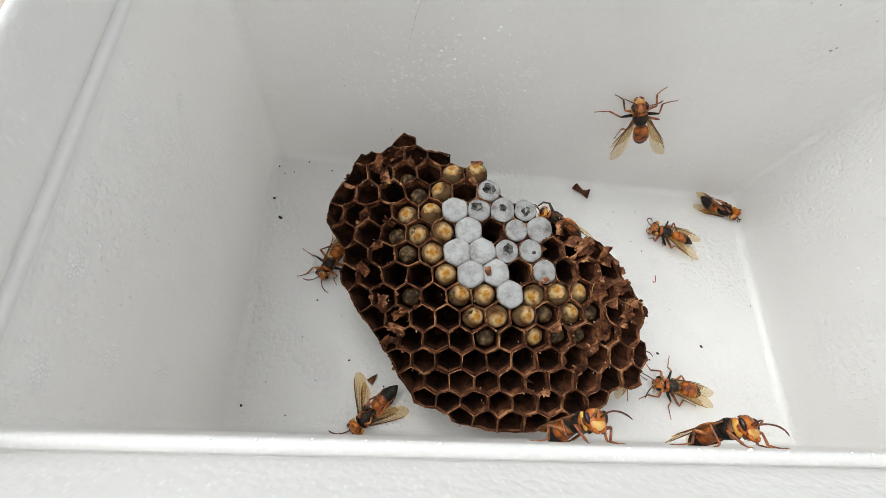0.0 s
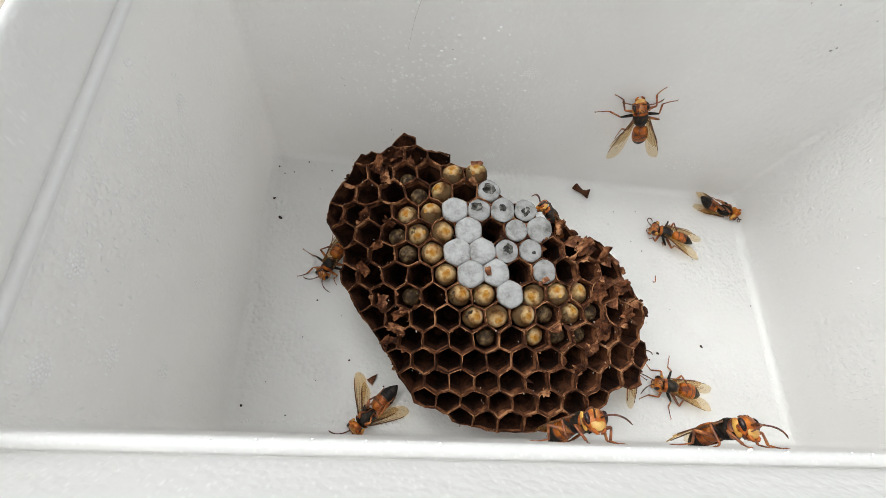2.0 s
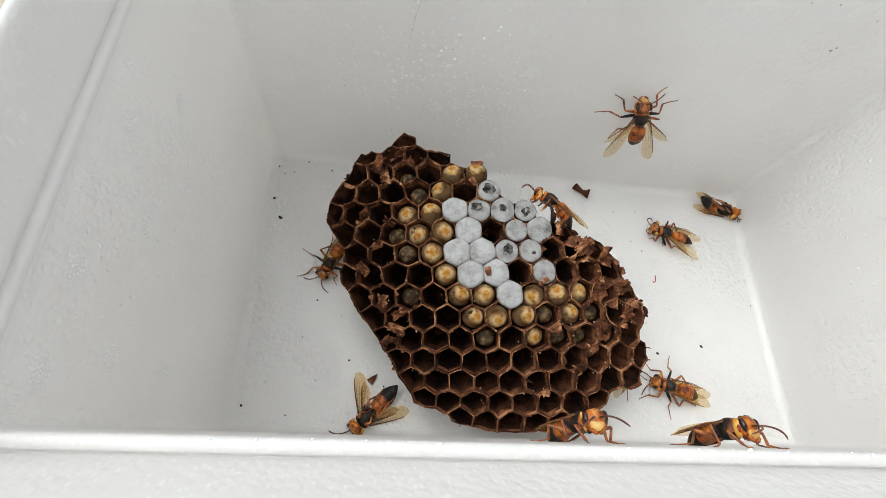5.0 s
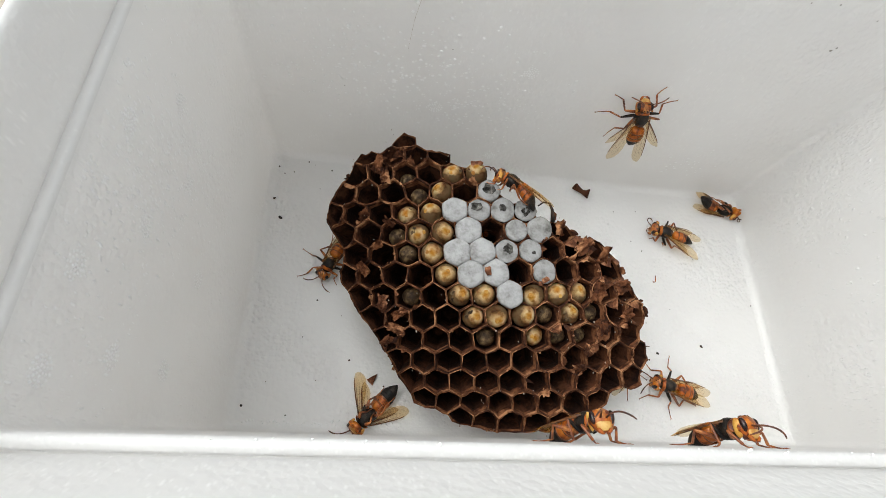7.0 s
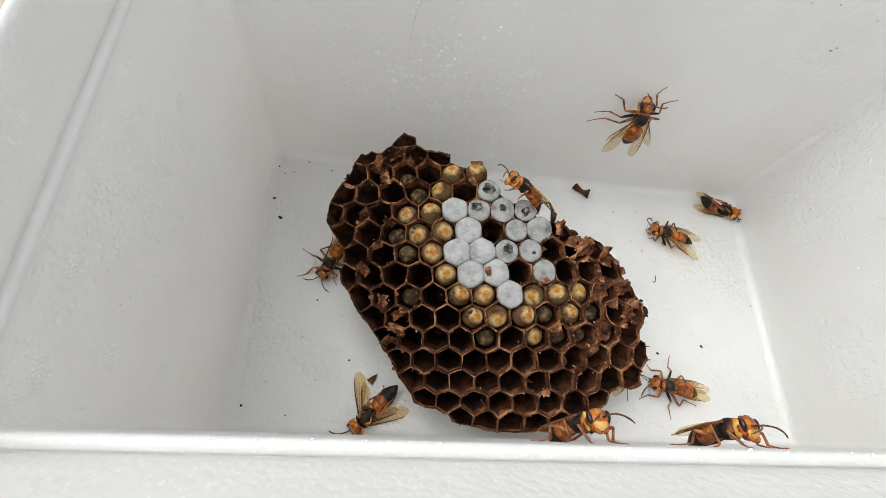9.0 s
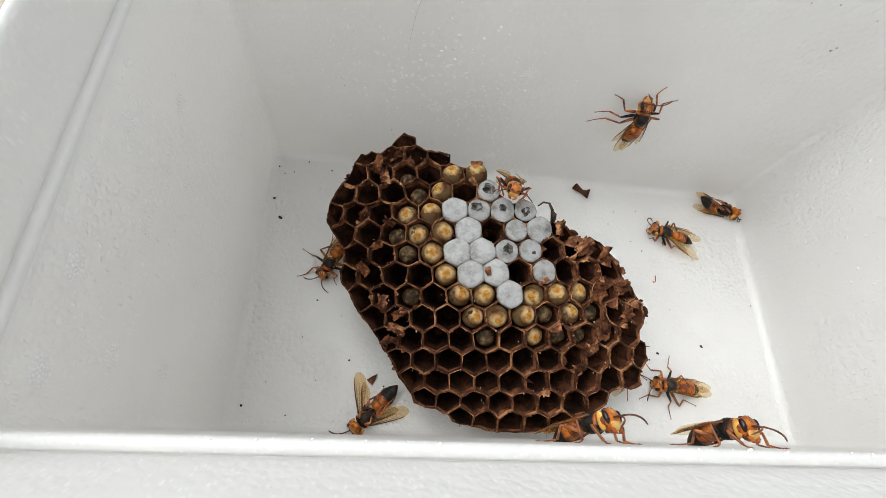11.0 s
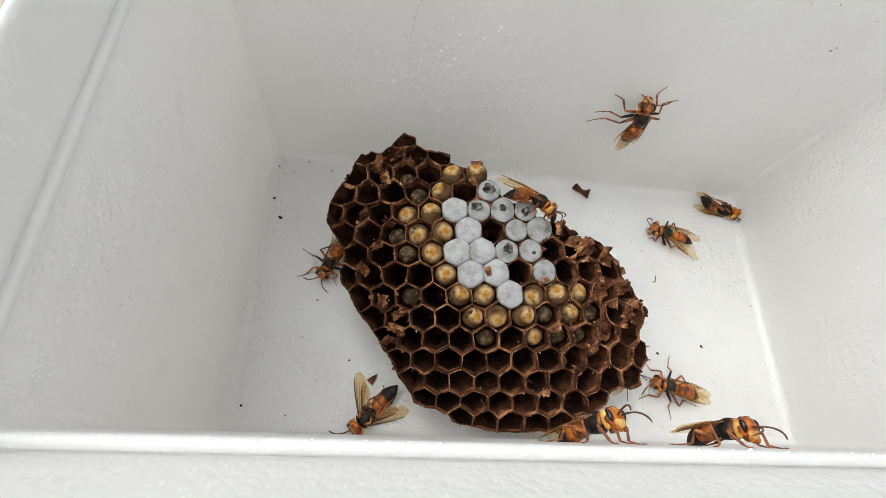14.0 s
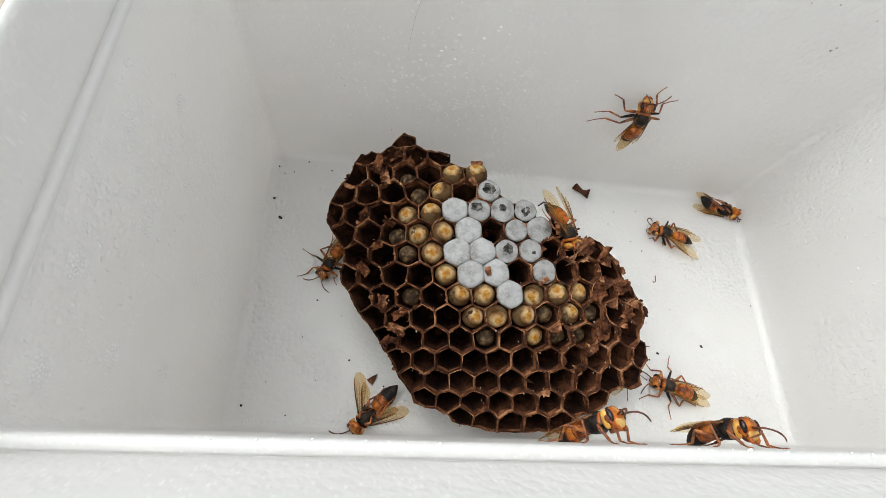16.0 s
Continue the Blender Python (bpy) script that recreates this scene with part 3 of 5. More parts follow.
    # crumbled paper along the rims, thickest at the torn edges
    bm = bmesh.new()
    for k, i in sorted(CELLS - CAPS):
        a, b = lattice(k, i)
        torn = 1 if (k, i) in ragged else 0
        for _ in range(rng.choice((2, 3, 4)) + 4 * torn):
            q = rng.randrange(6)
            x0, y0, z0 = corner(a, b, q)
            x1, y1, z1 = corner(a, b, q + 1)
            f = rng.random()
            x, y = x0 + (x1 - x0) * f, y0 + (y1 - y0) * f
            off = rng.uniform(-0.02, 0.06)
            p, n = comb_point(x + (a - x) * off, y + (b - y) * off, z0 + (z1 - z0) * f + rng.uniform(-0.0012, 0.0003))
            r = rng.uniform(0.00012, 0.0003) * (1.35 if torn else 1.0)
            c = rng.uniform(0, 50)
            egg(bm, p, (r * rng.uniform(0.8, 1.9), r * rng.uniform(0.8, 1.9), r * rng.uniform(0.7, 1.3)), rings=4, sides=6,
                warp=lambda x, y, z: tuple(Vector((x, y, z)) * (0.75 + 0.6 * noise.noise(Vector((x * 1.6 + c, y * 1.6, z * 1.6))))))
    tagged(part("rim_debris", bm, PAPER_EDGE, root, "crumbled brown paper along the cell rims", smooth=False), kind="stuff")
    # loose flakes of brown paper on caps and larvae, and a bent black strip at the torn edge
    for a, b, lift, w, h, turn_by in ((0.17, -0.80, 0.0013, 0.0009, 0.0013, 10), (2.42, -1.22, 0.0012, 0.0012, 0.0008, 30), (0.02, 3.72, 0.0016, 0.0019, 0.0011, 5), (-0.25, 3.55, 0.0012, 0.0008, 0.0006, 60), (2.2, -1.35, 0.0013, 0.0006, 0.0007, 0)):
        p, n = comb_point(a, b, lift)
        e1 = (Vector((math.cos(radians(turn_by)), math.sin(radians(turn_by)), 0)))
        e1 = (e1 - n * e1.dot(n)).normalized()
        e2 = n.cross(e1)
        bm = bmesh.new()
        rim = [(math.copysign(abs(math.cos(t)) ** 0.5, math.cos(t)) * w * rng.uniform(0.8, 1.1), math.copysign(abs(math.sin(t)) ** 0.5, math.sin(t)) * h * rng.uniform(0.8, 1.1)) for t in (2 * math.pi * q / 12 for q in range(12))]
        loft(bm, [[p + e1 * x * f + e2 * y * f + n * (z + abs(x) * 0.25) for x, y in rim] for f, z in ((0.9, -0.0003), (1.0, 0.0), (0.92, 0.00016), (0.4, 0.0001))])
        part("paper_flake", bm, FLAKE, root)
    bm = bmesh.new()
    tube(bm, [comb_point(a, b, z)[0] for a, b, z in ((2.55, 1.9, 0.0008), (2.75, 2.0, 0.0020), (3.0, 1.95, 0.0021), (3.15, 1.7, 0.0012), (3.25, 1.3, -0.001))], [0.0002, 0.00028, 0.00033, 0.00045, 0.0007], sides=6)
    part("paper_strip", bm, CRUMB, root, "bent black strip of torn paper")
    # pedicle below the comb, down to the floor
    bm = bmesh.new()
    tube(bm, [(0.002, 0.004, -0.016), (0.001, 0.002, -0.022), (0.000, -0.004, -0.028), (-0.003, -0.010, -0.0325)], [0.016, 0.007, 0.006, 0.010], sides=10)
    part("pedicle", bm, PAPER, root)
    return root


def larva(k, i, deep, dim):
    a, b = lattice(k, i)
    p, n = comb_point(a, b, -deep * MM)
    rng = random.Random(k * 57 + i * 5)
    up = COMB_M.to_3x3() @ n
    m = stand(COMB_M @ p, Vector((rng.uniform(-1, 1), rng.uniform(-1, 1), 0)), up.normalized() + Vector((rng.uniform(-1, 1), rng.uniform(-1, 1), 0)) * 0.28)
    root = tagged(empty("larva", m), "dark shrunken larva deep in a comb cell" if dim else "plump cream larva filling a comb cell", "larva", "larvae in the comb")
    root.scale = (COMB_SIZE,) * 3
    r = 3.2 * MM * (0.85 if dim else rng.uniform(0.95, 1.03))
    bm = bmesh.new()
    rows = []
    for f, h in ((0.80, -9.0), (0.94, -4.5), (1.0, -2.6), (1.0, -1.9), (0.975, -1.75), (0.98, -1.1), (0.93, -0.35), (0.80, 0.45), (0.6, 1.05), (0.38, 1.38), (0.15, 1.5)):
        rows.append([Vector((math.cos(t) * r * f * (1 + 0.04 * math.sin(3 * t + k)), math.sin(t) * r * f, h * MM)) for t in (2 * math.pi * q / 18 for q in range(18))])
    loft(bm, rows)
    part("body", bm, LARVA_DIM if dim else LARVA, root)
    bm = bmesh.new()
    egg(bm, (0.4 * MM, -0.75 * MM, 0.98 * MM), (1.0 * MM, 0.9 * MM, 0.50 * MM), rings=7, sides=14)
    part("head", bm, LARVA_DIM if dim else LARVA_HEAD, root)
    bm = bmesh.new()
    for s in (-1, 1):
        egg(bm, ((0.45 + 0.40 * s) * MM, -1.55 * MM, 0.72 * MM), (0.36 * MM, 0.42 * MM, 0.24 * MM), rings=5, sides=8)
    part("mouthparts", bm, LARVA_DIM if dim else LARVA_HEAD, root)
    bm = bmesh.new()
    tube(bm, [(0.1 * MM, 2.6 * MM, 0.0 * MM), (0.2 * MM, 1.7 * MM, 1.02 * MM), (0.3 * MM, 0.6 * MM, 1.42 * MM)], [0.06 * MM, 0.09 * MM, 0.05 * MM], sides=5)
    part("back_line", bm, BAND, root, "dark line along the back")
    if (k, i) in SOILED:
        bm = bmesh.new()
        for _ in range(5):
            c = rng.uniform(0, 40)
            egg(bm, (rng.uniform(-0.7, 1.2) * MM, rng.uniform(0.6, 1.9) * MM, 0.75 * MM), (rng.uniform(0.6, 1.0) * MM, rng.uniform(0.5, 0.9) * MM, rng.uniform(0.4, 0.75) * MM), rings=6, sides=9,
                warp=lambda x, y, z: tuple(Vector((x, y, z)) * (0.8 + 0.5 * noise.noise(Vector((x * 1.8 + c, y * 1.8, z * 1.8))))))
        part("shed_skin", bm, LARVA_DIM, root, "dark crumpled shed skin")
    return root


comb()
for (k, i), deep in LARVAE.items():
    larva(k, i, deep, False)
for (k, i), deep in LARVAE_DIM.items():
    larva(k, i, deep, True)


# ---------------------------------------------------------------- marks and crumbs in the box
def vent_mark(at, up, size, rng):
    """A round cluster of small raised dots left by the mould."""
    m = stand(at, Vector((0.1, 0.2, 1)) if abs(up[2]) < 0.5 else Vector((0, 1, 0)), up)
    b = bmesh.new()
    for ring, count in ((0.0, 1), (0.34, 6), (0.67, 11), (1.0, 15)):
        for q in range(count):
            t = 2 * math.pi * q / count + ring
            r = size * ring
            if rng.random() < 0.08:
                continue
            d = size * rng.uniform(0.11, 0.16)
            egg(b, (math.cos(t) * r, math.sin(t) * r, -d * 0.2), (d, d * rng.uniform(0.7, 1.2), d * 0.9), rings=4, sides=7)
    return b, m


box = bpy.data.objects["foam_box"]
rng = random.Random(5)
for y, z in ((0.0197, 0.0889), (0.0475, 0.0879), (0.0038, 0.0887), (0.0088, 0.0719), (0.0339, 0.0733), (0.0335, 0.0434), (0.0502, 0.0608), (0.0632, 0.0736), (0.0100, 0.0500)):
    b, m = vent_mark((-DRAFT * z, y, z), (1, 0, DRAFT), 0.0022, rng)
    part("vent_mark", b, VENT, box, "cluster of raised mould dots", m)
for x, z in ((0.0581, 0.0349), (0.0825, 0.0115), (0.0855, 0.0550)):
    b, m = vent_mark((x, BOX_D + DRAFT * z, z), (0, -1, DRAFT), 0.0022, rng)
    part("vent_mark", b, VENT, box, "", m)
for y, z in ((0.060, 0.040), (0.035, 0.055), (0.075, 0.070)):
    b, m = vent_mark((BOX_W + DRAFT * z, y, z), (-1, 0, DRAFT), 0.0022, rng)
    part("vent_mark", b, RAISED, box, "", m)


# a row of beads along the floor's edges
b = bmesh.new()
for count, fixed in ((46, "s"), (60, "e"), (40, "n")):
    for q in range(count):
        f = (q + rng.uniform(0.1, 0.9)) / count
        r = rng.uniform(0.00025, 0.0005)
        if fixed == "s":
            at = (0.004 + 0.05 * f, 0.0022 + rng.uniform(0, 0.0016), 0.0)
        elif fixed == "e":
            at, r = (BOX_W - 0.0022 + rng.uniform(-0.0004, 0.0004), 0.004 + 0.085 * f, 0.0003), r * 0.6
        else:
            at, r = (0.02 + 0.14 * f, BOX_D - 0.0016, 0.0005), r * 0.6
        egg(b, at, (r * 1.2, r, r * 0.5), rings=4, sides=7)
# crumbs of foam along the near ledge
for q in range(36):
    x = rng.choice((0.045, 0.062, 0.093, 0.1, 0.128)) + rng.gauss(0, 0.012)
    r = rng.uniform(0.0001, 0.00022)
    egg(b, (x, -DRAFT_NEAR * BOX_H - rng.uniform(0.0, 0.0006), BOX_H - 0.0001), (r * 1.3, r, r * 0.8), rings=4, sides=6)
tagged(part("edge_beading", b, BEAD, box, "row of foam beads along the floor edge"), kind="stuff")


def wall_beading(spot, patches, tall, big, mat):
    """Low swollen beads standing out of a wall in loose patches. spot(u, v): place on the wall."""
    b = bmesh.new()
    for u, v, su, sv, count in patches:
        for q in range(count):
            at = Vector(spot(rng.gauss(u, su), min(max(rng.gauss(v, sv), 0.004), 0.094)))
            r = big * rng.uniform(0.3, 1.0)
            thick = r * rng.uniform(0.2, 0.5)
            size = (thick, r, r * tall * rng.uniform(0.8, 1.3)) if spot is not on_far else (r * rng.uniform(0.8, 1.5), thick, r)
            egg(b, at, size, rings=4, sides=6)
    tagged(part("wall_beading", b, mat, box, "low white beads standing out of the foam wall"), kind="stuff")


def on_far(u, v):
    return u, BOX_D + DRAFT * v, v


def on_left(u, v):
    return -DRAFT * v, u, v


def on_right(u, v):
    return BOX_W + DRAFT * v, u, v


wall_beading(on_far, ((0.047, 0.052, 0.014, 0.012, 260), (0.075, 0.040, 0.012, 0.012, 170), (0.020, 0.050, 0.010, 0.015, 80), (0.160, 0.018, 0.006, 0.004, 30)), 1.0, 0.00050, VENT)
wall_beading(on_left, ((0.045, 0.076, 0.012, 0.010, 420), (0.020, 0.080, 0.012, 0.008, 110), (0.055, 0.058, 0.008, 0.012, 220)), 2.6, 0.00030, VENT)
wall_beading(on_right, ((0.075, 0.040, 0.012, 0.012, 200), (0.040, 0.035, 0.015, 0.012, 80)), 1.5, 0.00045, RAISED)


# dents and dirt on the far wall
for x, z, r in ((0.1683, 0.0777, 0.0005), (0.1692, 0.0788, 0.0003), (0.150, 0.0905, 0.00025), (0.158, 0.0912, 0.00025), (0.172, 0.0885, 0.0002), (0.060, 0.0600, 0.0002), (0.028, 0.040, 0.0002), (0.045, 0.0180, 0.0002)):
    b = bmesh.new()
    egg(b, (0, 0, 0), (r, r * 0.25, r * rng.uniform(0.6, 1.2)), rings=5, sides=9)
    part("dirt_spot", b, DIRT, box, "", Matrix.Translation((x, BOX_D + DRAFT * z, z)))
b = bmesh.new()
tube(b, [(0.0470, BOX_D + DRAFT * 0.058, 0.058), (0.0478, BOX_D + DRAFT * 0.068, 0.068), (0.0496, BOX_D + DRAFT * 0.078, 0.078), (0.0502, BOX_D + DRAFT * 0.090, 0.090)], [0.00002, 0.00004, 0.00004, 0.00003], sides=5)
part("scratch", b, GRAIN, box, "faint brown hairline crack")


def crumb(at, size, label="black crumb lying on the foam floor"):
    rng = random.Random(round(at[0] * 1e5))
    b = bmesh.new()
    egg(b, (0, 0, 0), (size, size * rng.uniform(0.8, 1.6), size * 0.7), rings=4, sides=7, warp=lambda x, y, z: tuple(Vector((x, y, z)) * (0.8 + 0.4 * noise.noise(Vector((x * 2 + at[0] * 900, y * 2, z * 2))))))
    ob = new("crumb", finish(b, "crumb", CRUMB, False))
    ob.matrix_basis = pose(at[0], at[1], at[2] + size * 0.5, 0, 0, rng.uniform(0, 360))
    return tagged(ob, label, "crumb", "crumbs on the floor")


for x, y, r in ((0.0028, 0.0953, 0.4), (0.0226, 0.0956, 0.45), (0.0030, 0.0814, 0.5), (0.0063, 0.0735, 0.7), (0.0233, 0.043, 0.4), (0.0361, 0.023, 0.45), (0.0043, 0.0075, 0.5), (0.1661, 0.0342, 0.55), (0.1915, 0.0518, 0.3), (0.1479, 0.0308, 0.5),
                (0.0052, 0.0925, 0.25), (0.0135, 0.0985, 0.3), (0.0085, 0.0935, 0.25), (0.0160, 0.0975, 0.2), (0.0480, 0.0150, 0.3), (0.0105, 0.0150, 0.2), (0.0180, 0.0050, 0.3), (0.0260, 0.0160, 0.2), (0.1480, 0.0720, 0.3), (0.1440, 0.0760, 0.25), (0.1700, 0.0700, 0.25),
                (0.0320, 0.0380, 0.2), (0.0200, 0.0300, 0.2), (0.1560, 0.0480, 0.2), (0.1380, 0.0890, 0.25), (0.1350, 0.0830, 0.2), (0.1480, 0.0900, 0.2), (0.0190, 0.0870, 0.2)):
    crumb((x, y, 0.0), r * MM)
b = bmesh.new()
tube(b, [(-2.9 * MM, 0.6 * MM, 1.5 * MM), (-1.4 * MM, 0.3 * MM, 1.2 * MM), (0.3 * MM, 0, 1.0 * MM), (1.6 * MM, -0.2 * MM, 1.2 * MM), (2.9 * MM, -0.2 * MM, 1.6 * MM)], [1.35 * MM, 1.0 * MM, 0.75 * MM, 1.1 * MM, 1.9 * MM], sides=9)
bit = new("paper_stub", finish(b, "paper_stub", PAPER))
bit.matrix_basis = pose(0.1242, 0.0968, 0.0, 0, 0, -22)
bit.scale = (1.15, 1.15, 1.15)
tagged(bit, "dark brown spool-shaped nest paper stub on the floor", "nest fragment")
b = bmesh.new()
loft(b, [[Vector((x * f * MM, y * f * MM, (z + h) * MM)) for x, y, z in ((-1.7, -0.2, 0.2), (0.2, 1.0, 0.6), (1.8, 1.7, 1.4), (1.0, -0.3, 0.8), (0.4, -2.0, 0.2), (-0.7, -1.1, 0.2))] for f, h in ((0.95, 0.0), (1.0, 0.18), (0.9, 0.36))])
bit = new("paper_shard", finish(b, "paper_shard", PAPER_EDGE, False))
bit.matrix_basis = pose(0.0440, 0.0171, -0.0001)
tagged(bit, "reddish brown nest paper shard on the foam floor", "nest fragment")
b = bmesh.new()
tube(b, [(0.8 * MM, 1.6 * MM, 0.3 * MM), (0.6 * MM, 0.4 * MM, 0.3 * MM), (0.4 * MM, -0.9 * MM, 0.3 * MM), (-0.3 * MM, -1.3 * MM, 0.3 * MM), (-0.9 * MM, -0.8 * MM, 0.4 * MM)], [0.12 * MM, 0.2 * MM, 0.22 * MM, 0.2 * MM, 0.1 * MM], sides=5)
bit = new("leg_scrap", finish(b, "leg_scrap", LEG))
bit.matrix_basis = pose(0.1514, 0.0601, 0.0)
tagged(bit, "curled brown scrap of an insect leg", "insect scrap")


# ---------------------------------------------------------------- hornets
WING_FORE = ((0.0, 0.25, 0.25), (0.08, 0.35, 0.8), (0.2, 0.5, 1.5), (0.35, 0.6, 2.2), (0.5, 0.7, 2.8), (0.65, 0.75, 3.2), (0.8, 0.7, 3.2), (0.9, 0.5, 2.7), (0.97, 0.1, 1.8), (1.0, -0.5, 1.0))
WING_HIND = ((0.0, 0.2, 0.3), (0.15, 0.3, 1.3), (0.35, 0.4, 2.2), (0.6, 0.45, 2.5), (0.8, 0.35, 2.0), (0.93, 0.1, 1.2), (1.0, -0.3, 0.5))


def wing_mesh(side, fore, reach=1.0):
    """A wing laid back along -y from its hinge, narrow front edge outside."""
    length = (16.0 if fore else 11.0) * reach
    prof = WING_FORE if fore else WING_HIND
    bm = bmesh.new()
    grid = []
    for s, o, i in prof:
        row = []
        for c in range(6):
            f = c / 5
            x = (o - (o + i) * f) * 0.88 * side
            z = -0.25 * f + 0.35 * math.sin(f * 3.1) * (1 - s) + 0.12 * math.sin(f * 14 + s * 3) - 0.5 * s * s
            row.append(bm.verts.new((x * MM, -s * length * MM, z * MM)))
        grid.append(row)
    for a, b in zip(grid, grid[1:]):
        for c in range(5):
            bm.faces.new((a[c], a[c + 1], b[c + 1], b[c]))

    def vein(f0, f1, s0, s1, r):
        pts = []
        for j in range(7):
            s = s0 + (s1 - s0) * j / 6
            for (sa, oa, ia), (sb, ob, ib) in zip(prof, prof[1:]):
                if sa <= s <= sb:
                    w = (s - sa) / (sb - sa)
                    o, i = oa + (ob - oa) * w, ia + (ib - ia) * w
            f = f0 + (f1 - f0) * j / 6
            z = -0.25 * f + 0.35 * math.sin(f * 3.1) * (1 - s) + 0.12 * math.sin(f * 14 + s * 3) - 0.5 * s * s
            pts.append(((o - (o + i) * f) * 0.88 * side * MM, -s * length * MM, (z + 0.02) * MM))
        tube(bm, pts, [r * MM * (1 - 0.5 * j / 6) for j in range(7)], sides=4, slot=1)

    vein(0.0, 0.0, 0.0, 0.86, 0.24)
    vein(0.18, 0.12, 0.02, 0.75, 0.07)
    vein(0.45, 0.40, 0.04, 0.80, 0.045)
    vein(0.75, 0.68, 0.06, 0.85, 0.035)
    vein(0.15, 0.75, 0.45, 0.52, 0.03)
    vein(0.12, 0.6, 0.66, 0.72, 0.03)
    return bm


def leg_parts(root, hip, foot, sizes, out, pale):
    """A leg from its hip to a foot on the ground: thigh, then shin and foot as parts of it."""
    hip, foot = Vector(hip), Vector(foot)
    thigh, shin, toes = sizes
    flat = Vector((foot.x - hip.x, foot.y - hip.y, 0))
    d = flat.normalized()
    ankle = foot - d * min(toes, flat.length * 0.45)
    ankle.z = foot.z + 0.55
    reach = ankle - hip
    span = min(reach.length, (thigh + shin) * 0.985)
    k = (thigh + shin) / max(reach.length, 0.1)
    if k < 1.02:
        thigh, shin = thigh * 1.03 / k, shin * 1.03 / k
        span = reach.length
    along = (thigh ** 2 - shin ** 2 + span ** 2) / (2 * span)
    high = math.sqrt(max(thigh ** 2 - along ** 2, 0.0))
    axis = reach.normalized()
    lift = Vector((0.65 if foot.x > 0 else -0.65, 0, (0.30 if foot.y < -3 else 0.55) * out))
    lift = (lift - axis * lift.dot(axis)).normalized()
    knee = hip + axis * along + lift * high
    o = hip * MM

    def seg(pts, radii):
        b = bmesh.new()
        tube(b, [p * MM - o for p in pts], [r * 1.18 * MM for r in radii], sides=7)
        return b

    leg = part("leg", seg([hip, hip.lerp(knee, 0.12), hip.lerp(knee, 0.5), hip.lerp(knee, 0.92), knee], [0.36, 0.44, 0.38, 0.27, 0.18]), LEG if pale else BLACK, root, "" if pale else "dark thigh", Matrix.Translation(o))
    part("shin", seg([knee, knee.lerp(ankle, 0.08), knee.lerp(ankle, 0.6), knee.lerp(ankle, 0.95), ankle], [0.16, 0.21, 0.24, 0.26, 0.16]), LEG, leg)
    mid = ankle.lerp(foot, 0.5) - Vector((0, 0, 0.1))
    b = seg([ankle, ankle.lerp(mid, 0.5), mid, mid.lerp(foot, 0.5), foot + Vector((0, 0, 0.12))], [0.16, 0.14, 0.12, 0.10, 0.12])
    side = d.cross(Vector((0, 0, 1)))
    for s in (-1, 1):
        tube(b, [(foot + Vector((0, 0, 0.12))) * MM - o, (foot + d * 0.45 + side * s * 0.32 + Vector((0, 0, 0.05))) * MM - o], [0.1 * MM, 0.04 * MM], sides=4)
    part("tarsus", b, LEG, leg)
    return leg


STANCE = {"lf": (-5.2, 9.2), "rf": (5.2, 9.2), "lm": (-9.0, 3.0), "rm": (9.0, 3.0), "lh": (-7.0, -8.0), "rh": (7.0, -8.0)}
HIPS = {"lf": (-1.3, 4.2, 2.2), "rf": (1.3, 4.2, 2.2), "lm": (-1.5, 2.4, 2.0), "rm": (1.5, 2.4, 2.0), "lh": (-1.4, 0.9, 2.1), "rh": (1.4, 0.9, 2.1)}
THIGHS = {"f": 1, "m": 0, "h": 1}
SIZES = {"f": (3.6, 3.4, 3.2), "m": (4.2, 4.0, 4.2), "h": (4.8, 5.2, 5.4)}
WING_AT = {"lf": (-2.0, 3.4, 5.2), "rf": (2.0, 3.4, 5.2), "lh": (-1.9, 2.2, 4.9), "rh": (1.9, 2.2, 4.9)}


def antenna_mesh(side, bend):
    b = bmesh.new()
    pts = [(0, 0, 0), (side * 0.5 * MM, 1.0 * MM, 0.7 * MM), (side * 0.9 * MM, 1.7 * MM, 1.0 * MM)]
    x, y, z, a = 0.9, 1.7, 1.0, 30.0
    for j in range(7):
        a += bend
        x, y, z = x + math.sin(radians(a)) * 0.58, y + math.cos(radians(a)) * 0.57, z + 0.12 - 0.10 * j
        pts.append((side * x * MM, y * MM, z * MM))
    tube(b, pts, [0.20 * MM, 0.20 * MM, 0.16 * MM] + [0.18 * MM] * 5 + [0.17 * MM, 0.10 * MM], sides=6)
    return b


